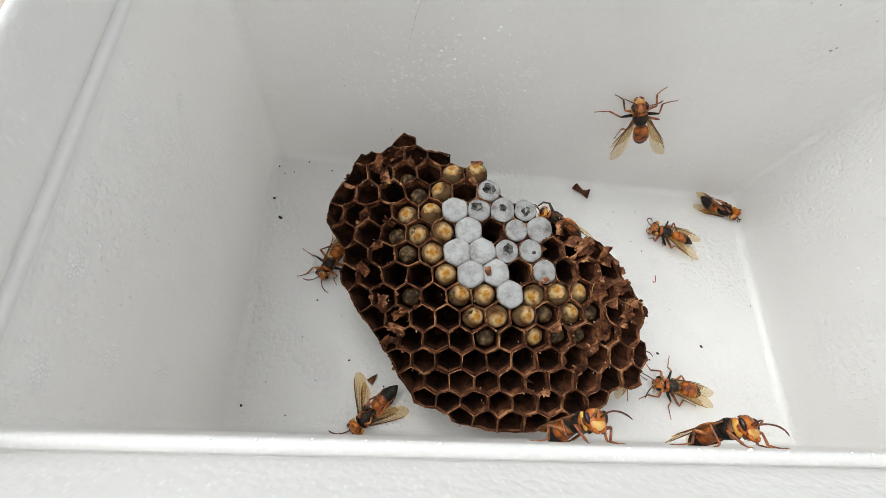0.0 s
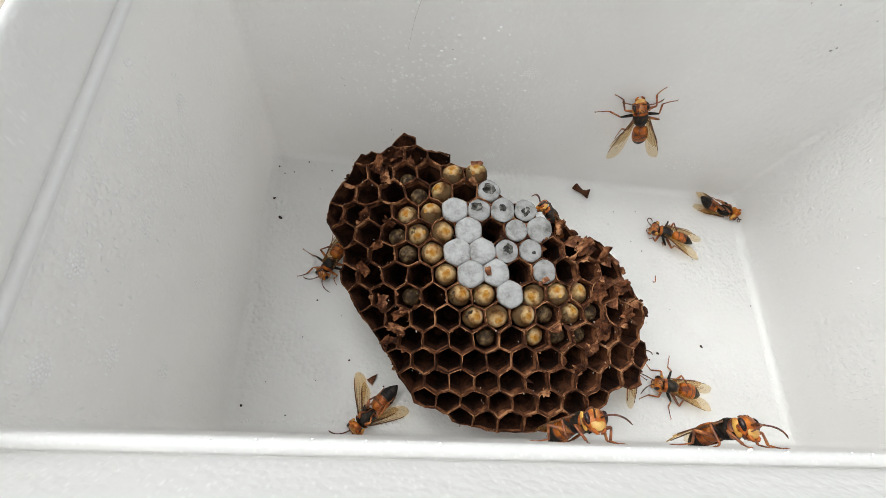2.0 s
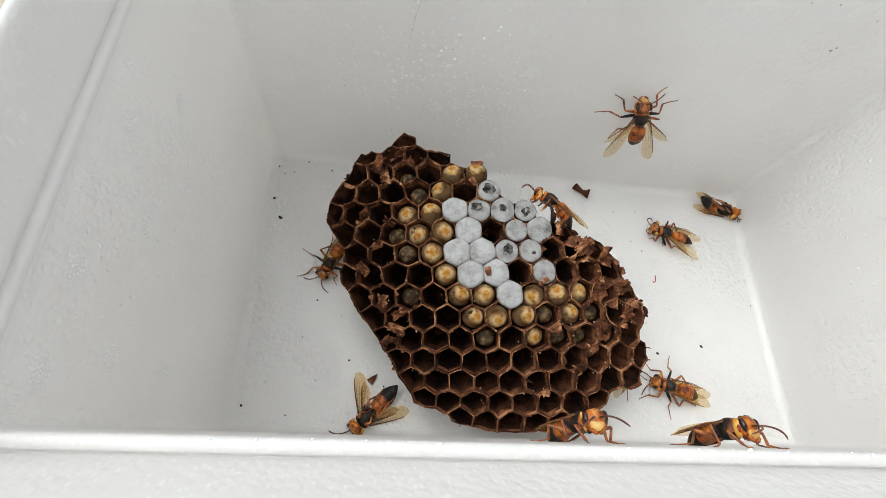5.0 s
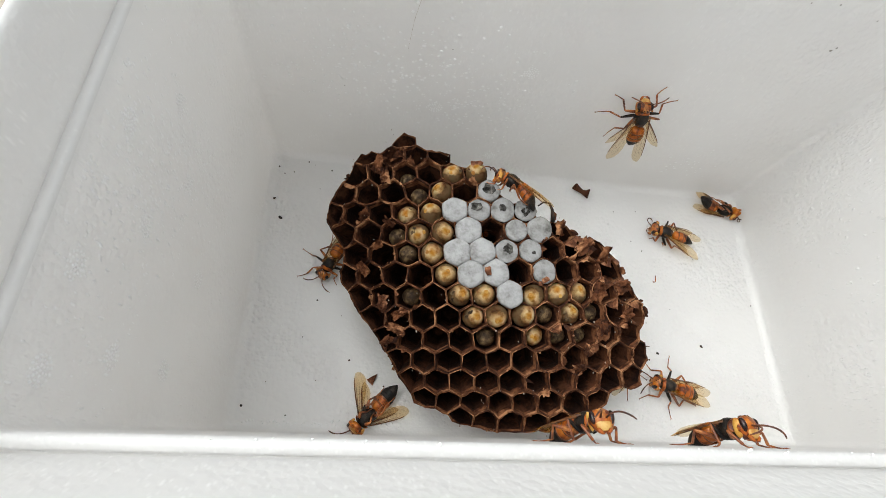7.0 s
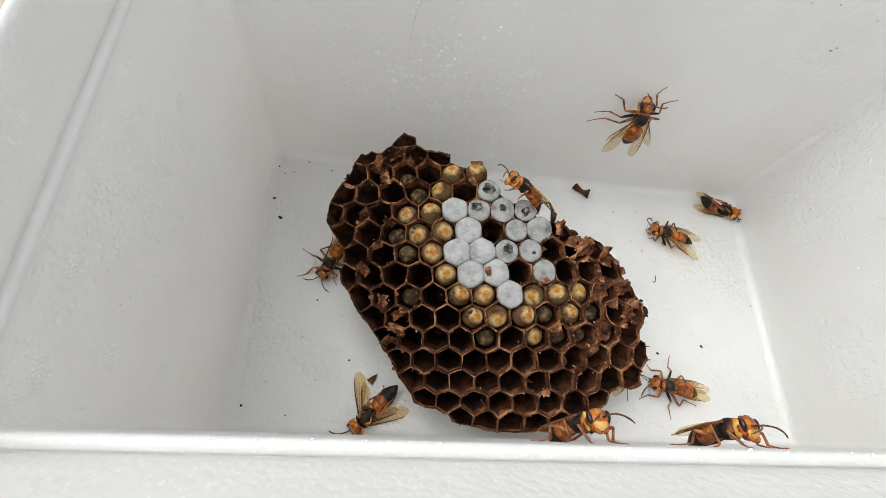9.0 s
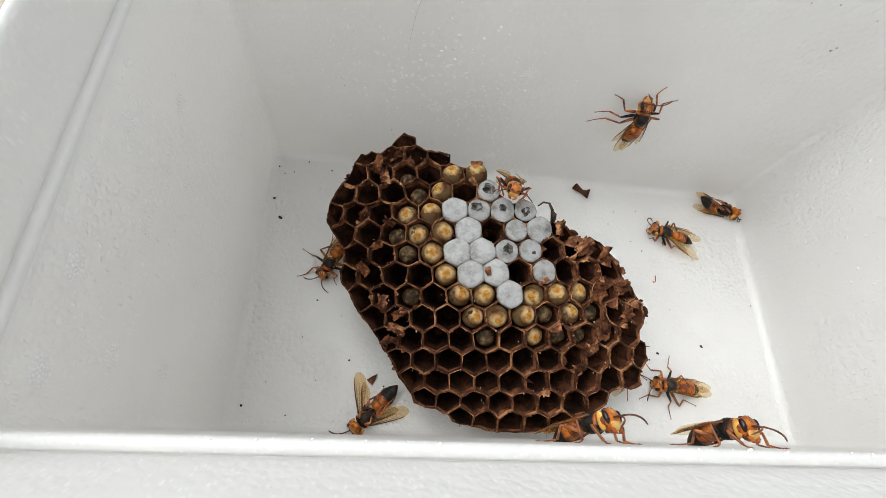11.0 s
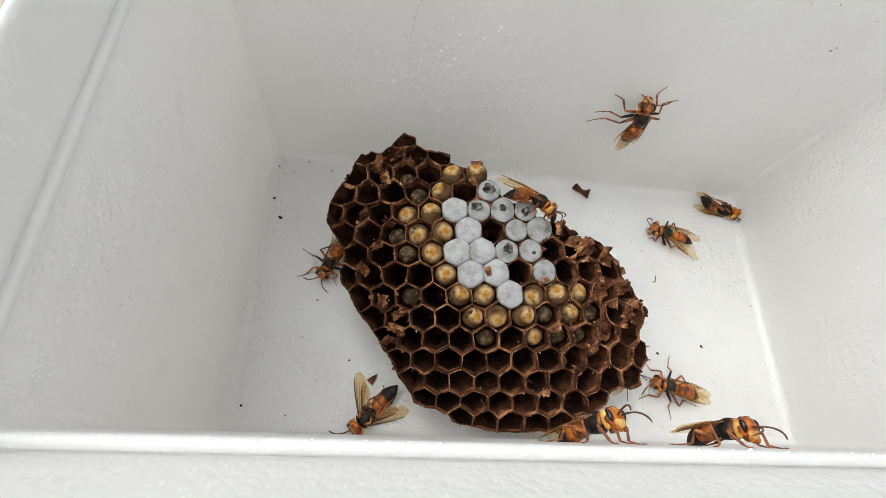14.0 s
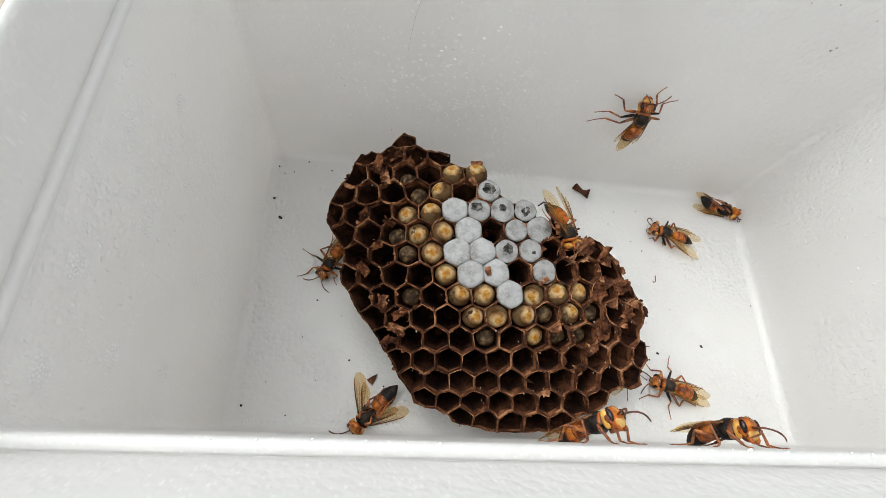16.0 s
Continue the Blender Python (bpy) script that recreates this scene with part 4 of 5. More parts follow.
def hornet(label, at, size=1.06, feet=None, splay=(14, 14), lift=4, hind=8, tail=0.0, pitch=0.0, head=(0, 0, 0), bend=(12, 12), dead=False, curl=8.0, raise_body=0.0, roof=10, dark=9.9, slim=0.95, reach=1.0, tuck=0.6):
    """A hornet with its feet on its own ground plane, head towards +y, in millimetres times size."""
    root = tagged(empty("hornet", at @ Matrix.Scale(1, 4)), label, "hornet", "hornets in the box")
    root.scale = (size, size, size)
    h = {"root": root, "size": size}
    up = raise_body
    base = {}
    tip = Matrix.Translation((0, 2.6 * MM, 3.0 * MM)) @ pose(0, 0, 0, pitch) @ Matrix.Translation((0, -2.6 * MM, -3.0 * MM))

    def hang(key, name, b, mats, m, lab=""):
        m = tip @ m
        h[key] = part(name, b, mats, root, lab, m)
        base[key] = m.copy()
        return h[key]

    # thorax
    b = bmesh.new()
    egg(b, (0, 0, 0), (2.35 * MM, 3.0 * MM, 2.2 * MM), rings=11, sides=18, warp=lambda x, y, z: (x * (1 - 0.12 * y * y), y, z * (1.06 if z > 0 else 0.92) - 0.12 * y * y))
    th = hang("thorax", "thorax", b, BLACK, Matrix.Translation((0, 2.6 * MM, (3.7 + up) * MM)), "blackish hairy thorax")
    b = bmesh.new()
    rows = []
    for y, r in ((1.95, 0.96), (2.05, 1.0), (2.4, 0.97), (2.85, 0.72)):
        rows.append([Vector((math.cos(t) * 2.30 * r * MM, (y - 0.35 * abs(math.cos(t)) * 1.2) * MM, (math.sin(t) * 2.12 * r - 0.1) * MM)) for t in (math.pi * (q / 12) * 1.24 - 0.38 for q in range(13))])
    grid = [[b.verts.new(p) for p in row] for row in rows]
    for r0, r1 in zip(grid, grid[1:]):
        for q in range(12):
            b.faces.new((r0[q], r0[q + 1], r1[q + 1], r1[q]))
    part("collar", b, ORANGE, th, "orange collar")
    b = bmesh.new()
    egg(b, (0, -1.75 * MM, 1.28 * MM), (1.25 * MM, 0.62 * MM, 0.72 * MM), rings=6, sides=12)
    part("scutellum", b, BAND, th)
    # head
    b = bmesh.new()

    def skull(x, y, z):
        return x * (1 - 0.25 * max(0, -z) ** 1.5), y * (0.72 if y < 0 else 1.0) + 0.12 * (1 - x * x), z * (1.0 if z > 0 else 1.08)

    egg(b, (0, 0, 0), (2.55 * MM, 1.5 * MM, 2.2 * MM), rings=12, sides=22, warp=skull)
    hd = hang("head", "head", b, ORANGE, Matrix.Translation((0, 6.5 * MM, (3.6 + up) * MM)) @ pose(0, 0, 0, -10 + head[0], head[1], head[2]), "yellow and orange head")
    hd.scale = (1.03, 1.03, 1.03)
    b = bmesh.new()
    egg(b, (0, -0.02 * MM, 0.06 * MM), (2.5 * MM, 1.52 * MM, 2.22 * MM), rings=12, sides=22, warp=lambda x, y, z: skull(x * (0.80 if z > 0.2 else 0.55), y, z if z > 0.1 else 0.1))
    part("crown", b, RUSSET, hd, "orange-brown crown")
    for s in (-1, 1):
        b = bmesh.new()
        egg(b, (0, 0, 0), (0.66 * MM, 0.80 * MM, 1.38 * MM), rings=9, sides=14)
        part("eye", b, EYE_DARK, hd, "dark red-brown compound eye", pose(s * 1.68 * MM, 0.60 * MM, 0.40 * MM, 0, s * 10, -s * 30))
        b = bmesh.new()
        egg(b, (0, 0, 0), (0.44 * MM, 0.84 * MM, 1.86 * MM), rings=9, sides=14)
        part("cheek", b, YELLOW, hd, "yellow band behind the eye", pose(s * 2.04 * MM, -0.30 * MM, -0.08 * MM, 0, s * 9, s * 4))
        b = bmesh.new()
        tube(b, [(s * 1.1 * MM, 1.0 * MM, -1.4 * MM), (s * 1.0 * MM, 1.35 * MM, -1.9 * MM), (s * 0.6 * MM, 1.5 * MM, -2.35 * MM), (s * 0.15 * MM, 1.5 * MM, -2.5 * MM)],
             [0.4 * MM, 0.42 * MM, 0.3 * MM, 0.12 * MM], sides=8)
        part("mandible", b, ORANGE, hd)
        b = bmesh.new()
        egg(b, (s * 0.75 * MM, -0.15 * MM, 1.86 * MM), (0.5 * MM, 0.62 * MM, 0.34 * MM), rings=5, sides=10)
        part("crown_patch", b, BAND, hd, "dark brown crown patch")
        an = part("antenna", antenna_mesh(s, bend[0 if s < 0 else 1]), FEELER, hd, "", pose(s * 0.55 * MM, 1.5 * MM, 0.35 * MM))
        h["antenna_l" if s < 0 else "antenna_r"] = an
        base["antenna_l" if s < 0 else "antenna_r"] = an.matrix_basis.copy()
    b = bmesh.new()
    egg(b, (0, 1.30 * MM, -0.90 * MM), (1.5 * MM, 0.42 * MM, 1.15 * MM), rings=8, sides=14)
    part("face_plate", b, PALE, hd, "pale yellow face plate")
    b = bmesh.new()
    for x, y, z in ((0, 0.85, 1.92), (-0.35, 0.45, 2.14), (0.35, 0.45, 2.14)):
        egg(b, (x * MM, y * MM, z * MM), (0.2 * MM, 0.2 * MM, 0.14 * MM), rings=4, sides=8)
    part("ocelli", b, EYE_DARK, hd)
    # abdomen: rings drawn out along -y
    prof = [(0.0, 0.4, 0.0), (0.3, 0.75, 0.03), (0.6, 1.65, 0.10), (1.2, 2.25, 0.15), (2.6, 2.45, 0.12), (3.9, 2.58, 0.0), (5.2, 2.52, -0.18), (6.3, 2.25, -0.36), (7.3, 1.78, -0.55), (8.2, 1.18, -0.75), (8.9, 0.55, -0.95), (9.3, 0.12, -1.05)]

    def at_y(y):
        for (ya, ra, za), (yb, rb, zb) in zip(prof, prof[1:]):
            if ya <= y <= yb:
                w = (y - ya) / (yb - ya)
                w = w * w * (3 - 2 * w) * 0.3 + w * 0.7
                return ra + (rb - ra) * w, za + (zb - za) * w - curl * 0.004 * y * y * 0.6
        return prof[-1][1], prof[-1][2]

    def belt(y0, y1, flare, n=4, sides=20, lower=False):
        bb = bmesh.new()
        rows = []
        for j in range(n + 1):
            y = y0 + (y1 - y0) * j / n
            r, z = at_y(min(y, 9.29))
            g = r * (1 + flare * (j / n) + (0.006 if lower else 0))
            rows.append([Vector((math.cos(t) * g * slim * MM, -y * MM, (math.sin(t) * g * 0.86 * slim + z) * MM)) for t in (2 * math.pi * q / sides for q in range(sides))])
        loft(bb, rows)
        return bb

    ab = hang("abdomen", "abdomen", belt(0.0, 2.3, 0.015, 7), ORANGE, Matrix.Translation((0, 0.0 * MM, (3.7 + up) * MM)) @ pose(0, 0, 0, tail - 3, 0, 0), "orange abdomen ringed dark brown")
    for y0, y1, mat, flare in ((2.3, 2.55, BAND, 0.012), (2.45, 4.05, ORANGE, 0.02), (4.05, 4.35, BAND, 0.012), (4.25, 5.5, ORANGE, 0.02), (5.5, 5.85, BAND, 0.012), (5.75, 6.8, BLACK, 0.02), (6.7, 7.7, BLACK, 0.02), (7.6, 9.3, BLACK, 0.0)):
        if (dead and y0 >= 4.2) or y0 >= dark:
            mat = BLACK
        part("belt", belt(y0, y1, flare, 5), mat, ab)
    # wings
    for key in ("lf", "rf", "lh", "rh"):
        s = -1 if key[0] == "l" else 1
        fore = key[1] == "f"
        x, y, z = WING_AT[key]
        ang = splay[0 if s < 0 else 1] + (0 if fore else hind)
        m = pose(x * MM, y * MM, (z + up) * MM, (lift if fore else lift - 2), s * (roof if fore else roof * 0.6), s * ang)
        hang("wing_" + key, "wing", wing_mesh(s, fore, reach), [WING, VEIN], m, "amber translucent wing")
    # legs
    for key, (hx, hy, hz) in HIPS.items():
        fx, fy = (feet or STANCE).get(key, STANCE[key])[:2]
        fz = (feet or {}).get(key, (0, 0, 0))[2:] or (0,)
        leg = leg_parts(root, (hx, hy, hz + up), (fx, fy, fz[0]), [v * (tuck if dead else 1) for v in SIZES[key[1]]], -1 if dead else 1, THIGHS[key[1]])
        h["leg_" + key] = leg
        base["leg_" + key] = leg.matrix_basis.copy()
    h["base"] = base
    return h


def sway(h, rows, keys=("thorax", "head", "abdomen", "wing_lf", "wing_rf", "wing_lh", "wing_rh")):
    """Moves the trunk over planted feet. rows: seconds, trunk pose, then extra turns part by part."""
    for key in keys:
        walk(h[key], [(t, m @ h["base"][key] @ extra.get(key, Matrix())) for t, m, extra in rows])


UP = (0, 0, 1)
WALL_N = (0, -0.9996, 0.0283)
NEAR_N = (0, 0.99898, 0.04525)
wall_hornet = hornet("orange hornet with spread amber wings clinging to the foam wall", stand((0.1265, 0.1034, 0.0445), (-0.42, 0, 0.907), WALL_N), size=1.06, splay=(30, 12), hind=14, pitch=-19, raise_body=1.2, tail=12, head=(32, 0, 0), bend=(9, 5),
                     feet={"lf": (-7.0, 9.6), "lm": (-12.8, 3.2), "rf": (7.6, 8.9), "rm": (11.4, 2.0), "lh": (-15.4, -0.6), "rh": (3.0, -5.0, 0.6)})
still_hornet = hornet("orange hornet resting on the foam floor, wings half open", stand((0.1599, 0.0788, 0), (-0.965, 0.26, 0), UP), splay=(20, 6), hind=8, lift=7, bend=(30, 28), tail=-4, slim=0.74, dark=5.4,
                      feet={"lf": (-2.5, 6.5), "rf": (2.5, 6.8), "lm": (-3.5, 1.0), "rm": (6.6, -1.0), "lh": (-3.0, -7.0), "rh": (4.6, -8.6)})
corner_hornet = hornet("dead hornet lying on its back in the box corner", stand((0.1853, 0.0942, 0.0066), (0.947, -0.32, 0.05), (0, 0, -1)), size=1.04, dead=True, reach=0.86, splay=(8, 16), lift=0, tuck=0.42, feet={"lf": (-0.5, 0.7, 1.1), "rf": (0.6, 0.5, 1.0), "lm": (-0.9, -2.2, 1.0), "rm": (0.8, -2.4, 0.9), "lh": (-0.5, -5.0, 0.8), "rh": (1.4, -5.2, 0.9)}, bend=(60, 60))
floor_hornet = hornet("orange hornet standing on the foam floor, wings folded", stand((0.1507, 0.0179, 0), (-0.977, 0.214, 0), UP), splay=(0, -2), hind=5, bend=(6, 2),
                      feet={"rf": (7.0, 9.6), "rm": (11.4, 0.8), "lf": (-5.7, 10.6), "lm": (-9.4, -0.6), "lh": (-3.0, -9.0), "rh": (3.5, -11.5)})
dead_hornet = hornet("dead hornet on its back, black abdomen tip raised", stand((0.0452, 0.0072, 0.0066), (-0.684, -0.73, 0.0), (0, 0, -1)), size=1.12, slim=0.92, dead=True, reach=0.74, splay=(54, 30), hind=-6, lift=0, tuck=0.5, feet={"lf": (-0.5, 0.2, 1.0), "rf": (0.8, 0.0, 0.9), "lm": (-1.3, -2.8, 0.7), "rm": (1.0, -3.0, 0.6), "lh": (-2.2, -6.0, 0.9), "rh": (1.9, -6.2, 0.8)}, bend=(4, 30), head=(-12, 0, 0))
left_hornet = hornet("orange hornet half hidden under the comb edge", stand((0.0273, 0.0576, 0), (-0.42, -0.90, 0), UP), size=1.0, splay=(-2, 2), bend=(8, 10),
                     feet={"rf": (7.9, 10.6), "rm": (11.8, 1.0), "rh": (6.1, -9.6), "lf": (-5.1, 6.8)})
RIM_A, RIM_B = Vector((0.0848, -0.0031, 0.0668)), Vector((0.0872, -0.0031, 0.0680))
rim_hornet = hornet("hornet with broad yellow face on the wall under the rim", stand(RIM_A, (0.26, 0, 0.965), NEAR_N), size=0.98, pitch=8, roof=30, splay=(3, 3), tail=4, head=(8, 0, -14), bend=(8, 7), raise_body=0.1, dark=4.2,
                    feet={"rf": (4.6, 9.8), "lf": (-3.4, 10.2), "rm": (6.5, 3.6), "lm": (-7.6, 5.0), "rh": (4.4, -9.4), "lh": (-4.6, -10.0)})
rim_hornet_two = hornet("hornet with black-tipped abdomen on the wall under the rim", stand((0.1126, -0.0033, 0.0725), (0.17, 0, 0.985), NEAR_N), size=0.96, pitch=7, roof=32, splay=(1, 2), tail=2, head=(4, 0, 6), bend=(8, 12), raise_body=-0.4, dark=4.0,
                        feet={"rf": (4.6, 10.8), "lf": (-3.4, 11.4), "rm": (6.5, 4.6), "lm": (-7.2, 6.0), "rh": (4.4, -9.0), "lh": (-4.6, -9.8)})
comb_hornet = hornet("orange and black hornet climbing on the comb edge", Matrix.Translation((0.0993, 0.0586, 0.0326)), size=0.96, splay=(9, 12), tail=8, bend=(7, 6), lift=8, roof=26,
                     feet={"rf": (3.6, 8.0), "lf": (-3.6, 8.4), "rm": (6.0, 2.4), "lm": (-6.2, 3.0), "rh": (4.0, -6.5), "lh": (-4.2, -6.0)})
under_hornet = hornet("hornet under the comb edge, one amber wing showing", stand((0.1329, 0.0241, 0), (0.6, 0.8, 0), UP), size=1.0, splay=(10, 46), bend=(10, 4))
HIDE_AT, HIDE_WAY, HIDE_UP = Vector((0.0735, 0.0655, 0.0300)), (-0.60, -0.50, -0.45), (-0.1, 0.75, 0.6)
hidden_hornet = hornet("hornet mostly hidden behind the comb edge", stand(HIDE_AT, HIDE_WAY, HIDE_UP), size=0.95, splay=(8, 12), bend=(6, 8))


def turn(x=0, y=0, z=0):
    return pose(0, 0, 0, x, y, z)


def about(z=0, x=0, dx=0, dy=0, dz=0):
    """A small turn of the trunk about the thorax, and a shift in millimetres."""
    c = Vector((0, 2.6, 3.5)) * MM
    return Matrix.Translation(c + Vector((dx, dy, dz)) * MM) @ turn(x, 0, z) @ Matrix.Translation(-c)


def feelers(h, rows):
    """Antennae: seconds, then the outward and upward turn of each."""
    for key, s, o in (("antenna_l", -1, 0), ("antenna_r", 1, 2)):
        walk(h[key], [(r[0], h["base"][key] @ turn(r[2 + o], 0, -s * r[1 + o])) for r in rows])


def wings(l=0, r=0, lh=None, rh=None, dip=0):
    return {"wing_lf": turn(dip, 0, -l), "wing_rf": turn(dip, 0, r), "wing_lh": turn(dip, 0, -(l if lh is None else lh)), "wing_rh": turn(dip, 0, r if rh is None else rh)}


CLIMB = [
    (0, (0.1002, 0.0628, 0.0298), (-0.87, 0.46, -0.14), (0.31, 0.76, 0.56)),
    (0.6, (0.1006, 0.0622, 0.0273), (-0.81, 0.58, -0.08), (0.45, 0.70, 0.55)),
    (1.3, (0.0985, 0.0624, 0.0279), (-0.77, 0.63, 0.06), (0.55, 0.62, 0.56)),
    (2.0, (0.0965, 0.0629, 0.0310), (-0.70, 0.69, 0.20), (0.66, 0.52, 0.54)),
    (2.6, (0.0957, 0.0624, 0.0328), (-0.55, 0.75, 0.36), (0.80, 0.36, 0.48)),
    (3.2, (0.0965, 0.0630, 0.0306), (-0.37, 0.71, 0.59), (0.92, 0.19, 0.35)),
    (3.8, (0.0971, 0.0634, 0.0311), (-0.64, 0.70, 0.33), (0.74, 0.44, 0.51)),
    (4.2, (0.0971, 0.0635, 0.0336), (-0.78, 0.60, 0.15), (0.56, 0.57, 0.61)),
    (6.3, (0.0854, 0.0653, 0.0426), (-0.86, 0.50, -0.12), (0.31, 0.69, 0.65)),
    (7.0, (0.0816, 0.0666, 0.0429), (-0.79, 0.58, -0.19), (0.34, 0.69, 0.64)),
    (8.0, (0.0809, 0.0670, 0.0430), (-0.82, 0.54, -0.21), (0.30, 0.71, 0.63)),
    (8.5, (0.0830, 0.0664, 0.0424), (-0.89, 0.44, -0.04), (0.31, 0.68, 0.66)),
    (9.0, (0.0845, 0.0665, 0.0420), (-0.86, 0.26, 0.43), (0.50, 0.50, 0.71)),
    (9.2, (0.0846, 0.0674, 0.0417), (-0.85, -0.02, 0.53), (0.46, 0.47, 0.75)),
    (10.2, (0.0813, 0.0702, 0.0414), (-0.20, -0.81, 0.55), (0.27, 0.50, 0.82)),
    (11.3, (0.0815, 0.0688, 0.0400), (-0.10, -0.72, 0.68), (0.15, 0.62, 0.75)),
    (11.6, (0.0809, 0.0689, 0.0399), (0.20, -0.68, 0.68), (0.20, 0.66, 0.72)),
    (12.0, (0.0816, 0.0675, 0.0424), (0.85, -0.46, 0.25), (0.19, 0.71, 0.68)),
    (12.5, (0.0822, 0.0665, 0.0429), (0.88, -0.48, 0.03), (0.34, 0.66, 0.67)),
    (13, (0.0825, 0.0662, 0.0426), (0.82, -0.58, -0.03), (0.43, 0.57, 0.70)),
    (13.5, (0.0841, 0.0651, 0.0422), (0.82, -0.58, -0.03), (0.41, 0.54, 0.74)),
    (14, (0.0862, 0.0640, 0.0419), (0.84, -0.54, -0.06), (0.38, 0.51, 0.77)),
    (14.5, (0.0872, 0.0643, 0.0426), (0.61, -0.78, -0.14), (0.49, 0.23, 0.84)),
    (15, (0.0904, 0.0638, 0.0425), (0.43, -0.88, -0.21), (0.49, 0.03, 0.87)),
    (15.5, (0.0935, 0.0608, 0.0415), (0.48, -0.83, -0.29), (0.41, -0.08, 0.91)),
    (16, (0.0956, 0.0582, 0.0407), (0.41, -0.86, -0.32), (0.44, -0.12, 0.89)),
]


def motions():
    # trunk over planted feet: turn, tilt, wings
    sway(wall_hornet, [(t, about(z * (1.45 if t < 8.7 else 1.05), x, 0, -0.8), {**wings(l, r, lh, rh, 16 if t > 10 else 4 if t > 8.7 else -5), "abdomen": turn(tl + (4 if t > 10 else -6))}) for t, z, x, tl, l, r, lh, rh in (
        (0.0, 2, 0, 0, 2, 6, 2, 0), (0.5, 0, 3, -9, 4, 0, 0, -8), (1.0, 0, 2, -4, 5, 0, 2, -8), (1.5, 2, 0, 3, 4, 0, 4, -4), (2.0, 0, 0, 0, 4, 0, 2, -8), (2.5, -12, 0, 2, 2, -4, 0, -6),
        (3.0, -6, 1, -6, 8, -2, 4, 12), (3.5, -12, 0, 0, 2, -6, 4, 2), (4.0, -5, 0, 0, 4, 6, 8, 24), (4.2, -5, 0, -2, 4, 6, 8, 24), (6.5, -12, 0, 0, -6, -10, 4, 8), (7.0, -10, 0, -2, -6, -10, 2, 6),
        (7.5, -11, 0, 1, -6, -10, 0, 6), (8.0, -3, 0, 3, 30, 20, 40, 62), (8.5, -8, 0, 0, 18, 58, 20, 66), (9.0, -22, 0, 2, -6, -4, -6, 4), (9.2, -22, 0, 2, -8, -5, -8, 0), (11.5, -24, 0, 0, -26, -14, -26, -16),
        (12.5, -25, 0, 2, -26, -14, -28, -18), (13.5, -23, 0, -2, -27, -14, -28, -18), (14.5, -24, 0, 0, -26, -14, -28, -18), (15.2, -22, 0, 2, -26, -13, -28, -18), (16.0, -23, 0, 0, -27, -14, -28, -18))])
    walk(wall_hornet["leg_lh"], [(t, wall_hornet["base"]["leg_lh"] @ turn(0, 0, a)) for t, a in ((0.0, 62), (1.0, 64), (3.0, 60), (4.2, 58), (6.3, 46), (7.5, 44), (8.5, 24), (9.0, 0), (16.0, 0))])
    feelers(wall_hornet, [(0.0, -10, 0, 52, 0), (1.0, -8, 0, 48, 0), (2.0, 10, 0, 42, 0), (2.8, -6, 0, 56, -6), (3.5, -8, 0, 40, 0), (4.2, -14, 0, 20, 0), (6.5, 4, 0, -16, 6), (7.0, 4, 0, 20, 0), (7.5, 2, 0, 0, 0),
                          (8.0, -10, 0, 40, 0), (8.5, 0, 10, 2, 10), (9.0, -26, 10, 54, 0), (9.2, -26, 10, 54, 0), (11.5, -24, 14, 10, 6), (12.5, -12, 0, 2, 0), (13.5, -10, 0, 30, 0), (14.5, -2, 6, 16, 0), (15.2, -14, 12, 10, 0), (16.0, -20, 14, 0, 0)])
    sway(floor_hornet, [(t, about(z, 0, dx, dy), {**wings(l, r), "head": turn(0, 0, hz)}) for t, z, dx, dy, l, r, hz in (
        (0.0, 4, 0.2, -0.8, 10, 0, 0), (0.5, 0, 0.3, -0.6, 2, 4, 0), (1.0, 0, 0, 0, 0, 0, 4), (1.5, 0, 0, 0, 0, 2, 0), (2.0, 2, 0, -0.3, 12, 8, -4), (2.5, 2, 0, 0, 0, 0, 0), (3.0, -2, 0, 0.2, 0, 0, 3), (3.5, -4, 0, 0.6, 18, 20, 8),
        (4.0, -2, 0, 0.2, 4, 8, 0), (6.5, -4, 0, 0.4, 2, 4, 0), (7.0, -2, 0, 0.3, 4, 6, -6), (7.5, -2, 0, 0.3, 2, 8, 0), (8.0, 0, 0, 0.2, 2, 12, 4), (8.5, 0, 0, 0.5, 0, 8, 0), (9.0, 2, 0, 0.5, 0, 6, -4),
        (11.5, 8, 0.3, -0.2, 0, 2, 4), (12.5, 8, 0.2, -0.3, 0, 2, -3), (13.5, 0, 0, 0, 2, 4, 2), (14.5, -2, 0, 0.2, 0, 2, 4), (16.0, -4, 0, 0.4, 2, 4, 0))])
    feelers(floor_hornet, [(0.0, 8, 0, -10, 0), (0.7, 14, 0, 4, 0), (1.5, 12, 0, -24, 0), (2.2, 0, 0, -20, 0), (3.0, 6, 0, -28, 0), (4.0, 14, 0, -20, 0), (6.5, 10, 0, -10, 0), (7.2, 16, 0, -22, 0), (8.2, 4, 0, -14, 0), (9.0, 14, 0, -24, 0),
                           (11.5, 16, 0, -6, 0), (12.5, 0, 0, -8, 0), (13.5, 10, 0, -20, 0), (14.6, 2, 0, -26, 0), (16.0, 12, 0, -14, 0)])
    # hornets under the rim
    def rim(f):
        return stand(RIM_A.lerp(RIM_B, f), Vector((0.26, 0, 0.965)).lerp(Vector((0.46, 0, 0.89)), f), NEAR_N)
    walk(rim_hornet["root"], [(0.0, rim(0)), (6.3, rim(0.0)), (7.0, rim(0.3)), (7.8, rim(0.1)), (9.2, rim(0.15)), (11.3, rim(0.85)), (12.0, rim(1.0)), (16.0, rim(1.0))])
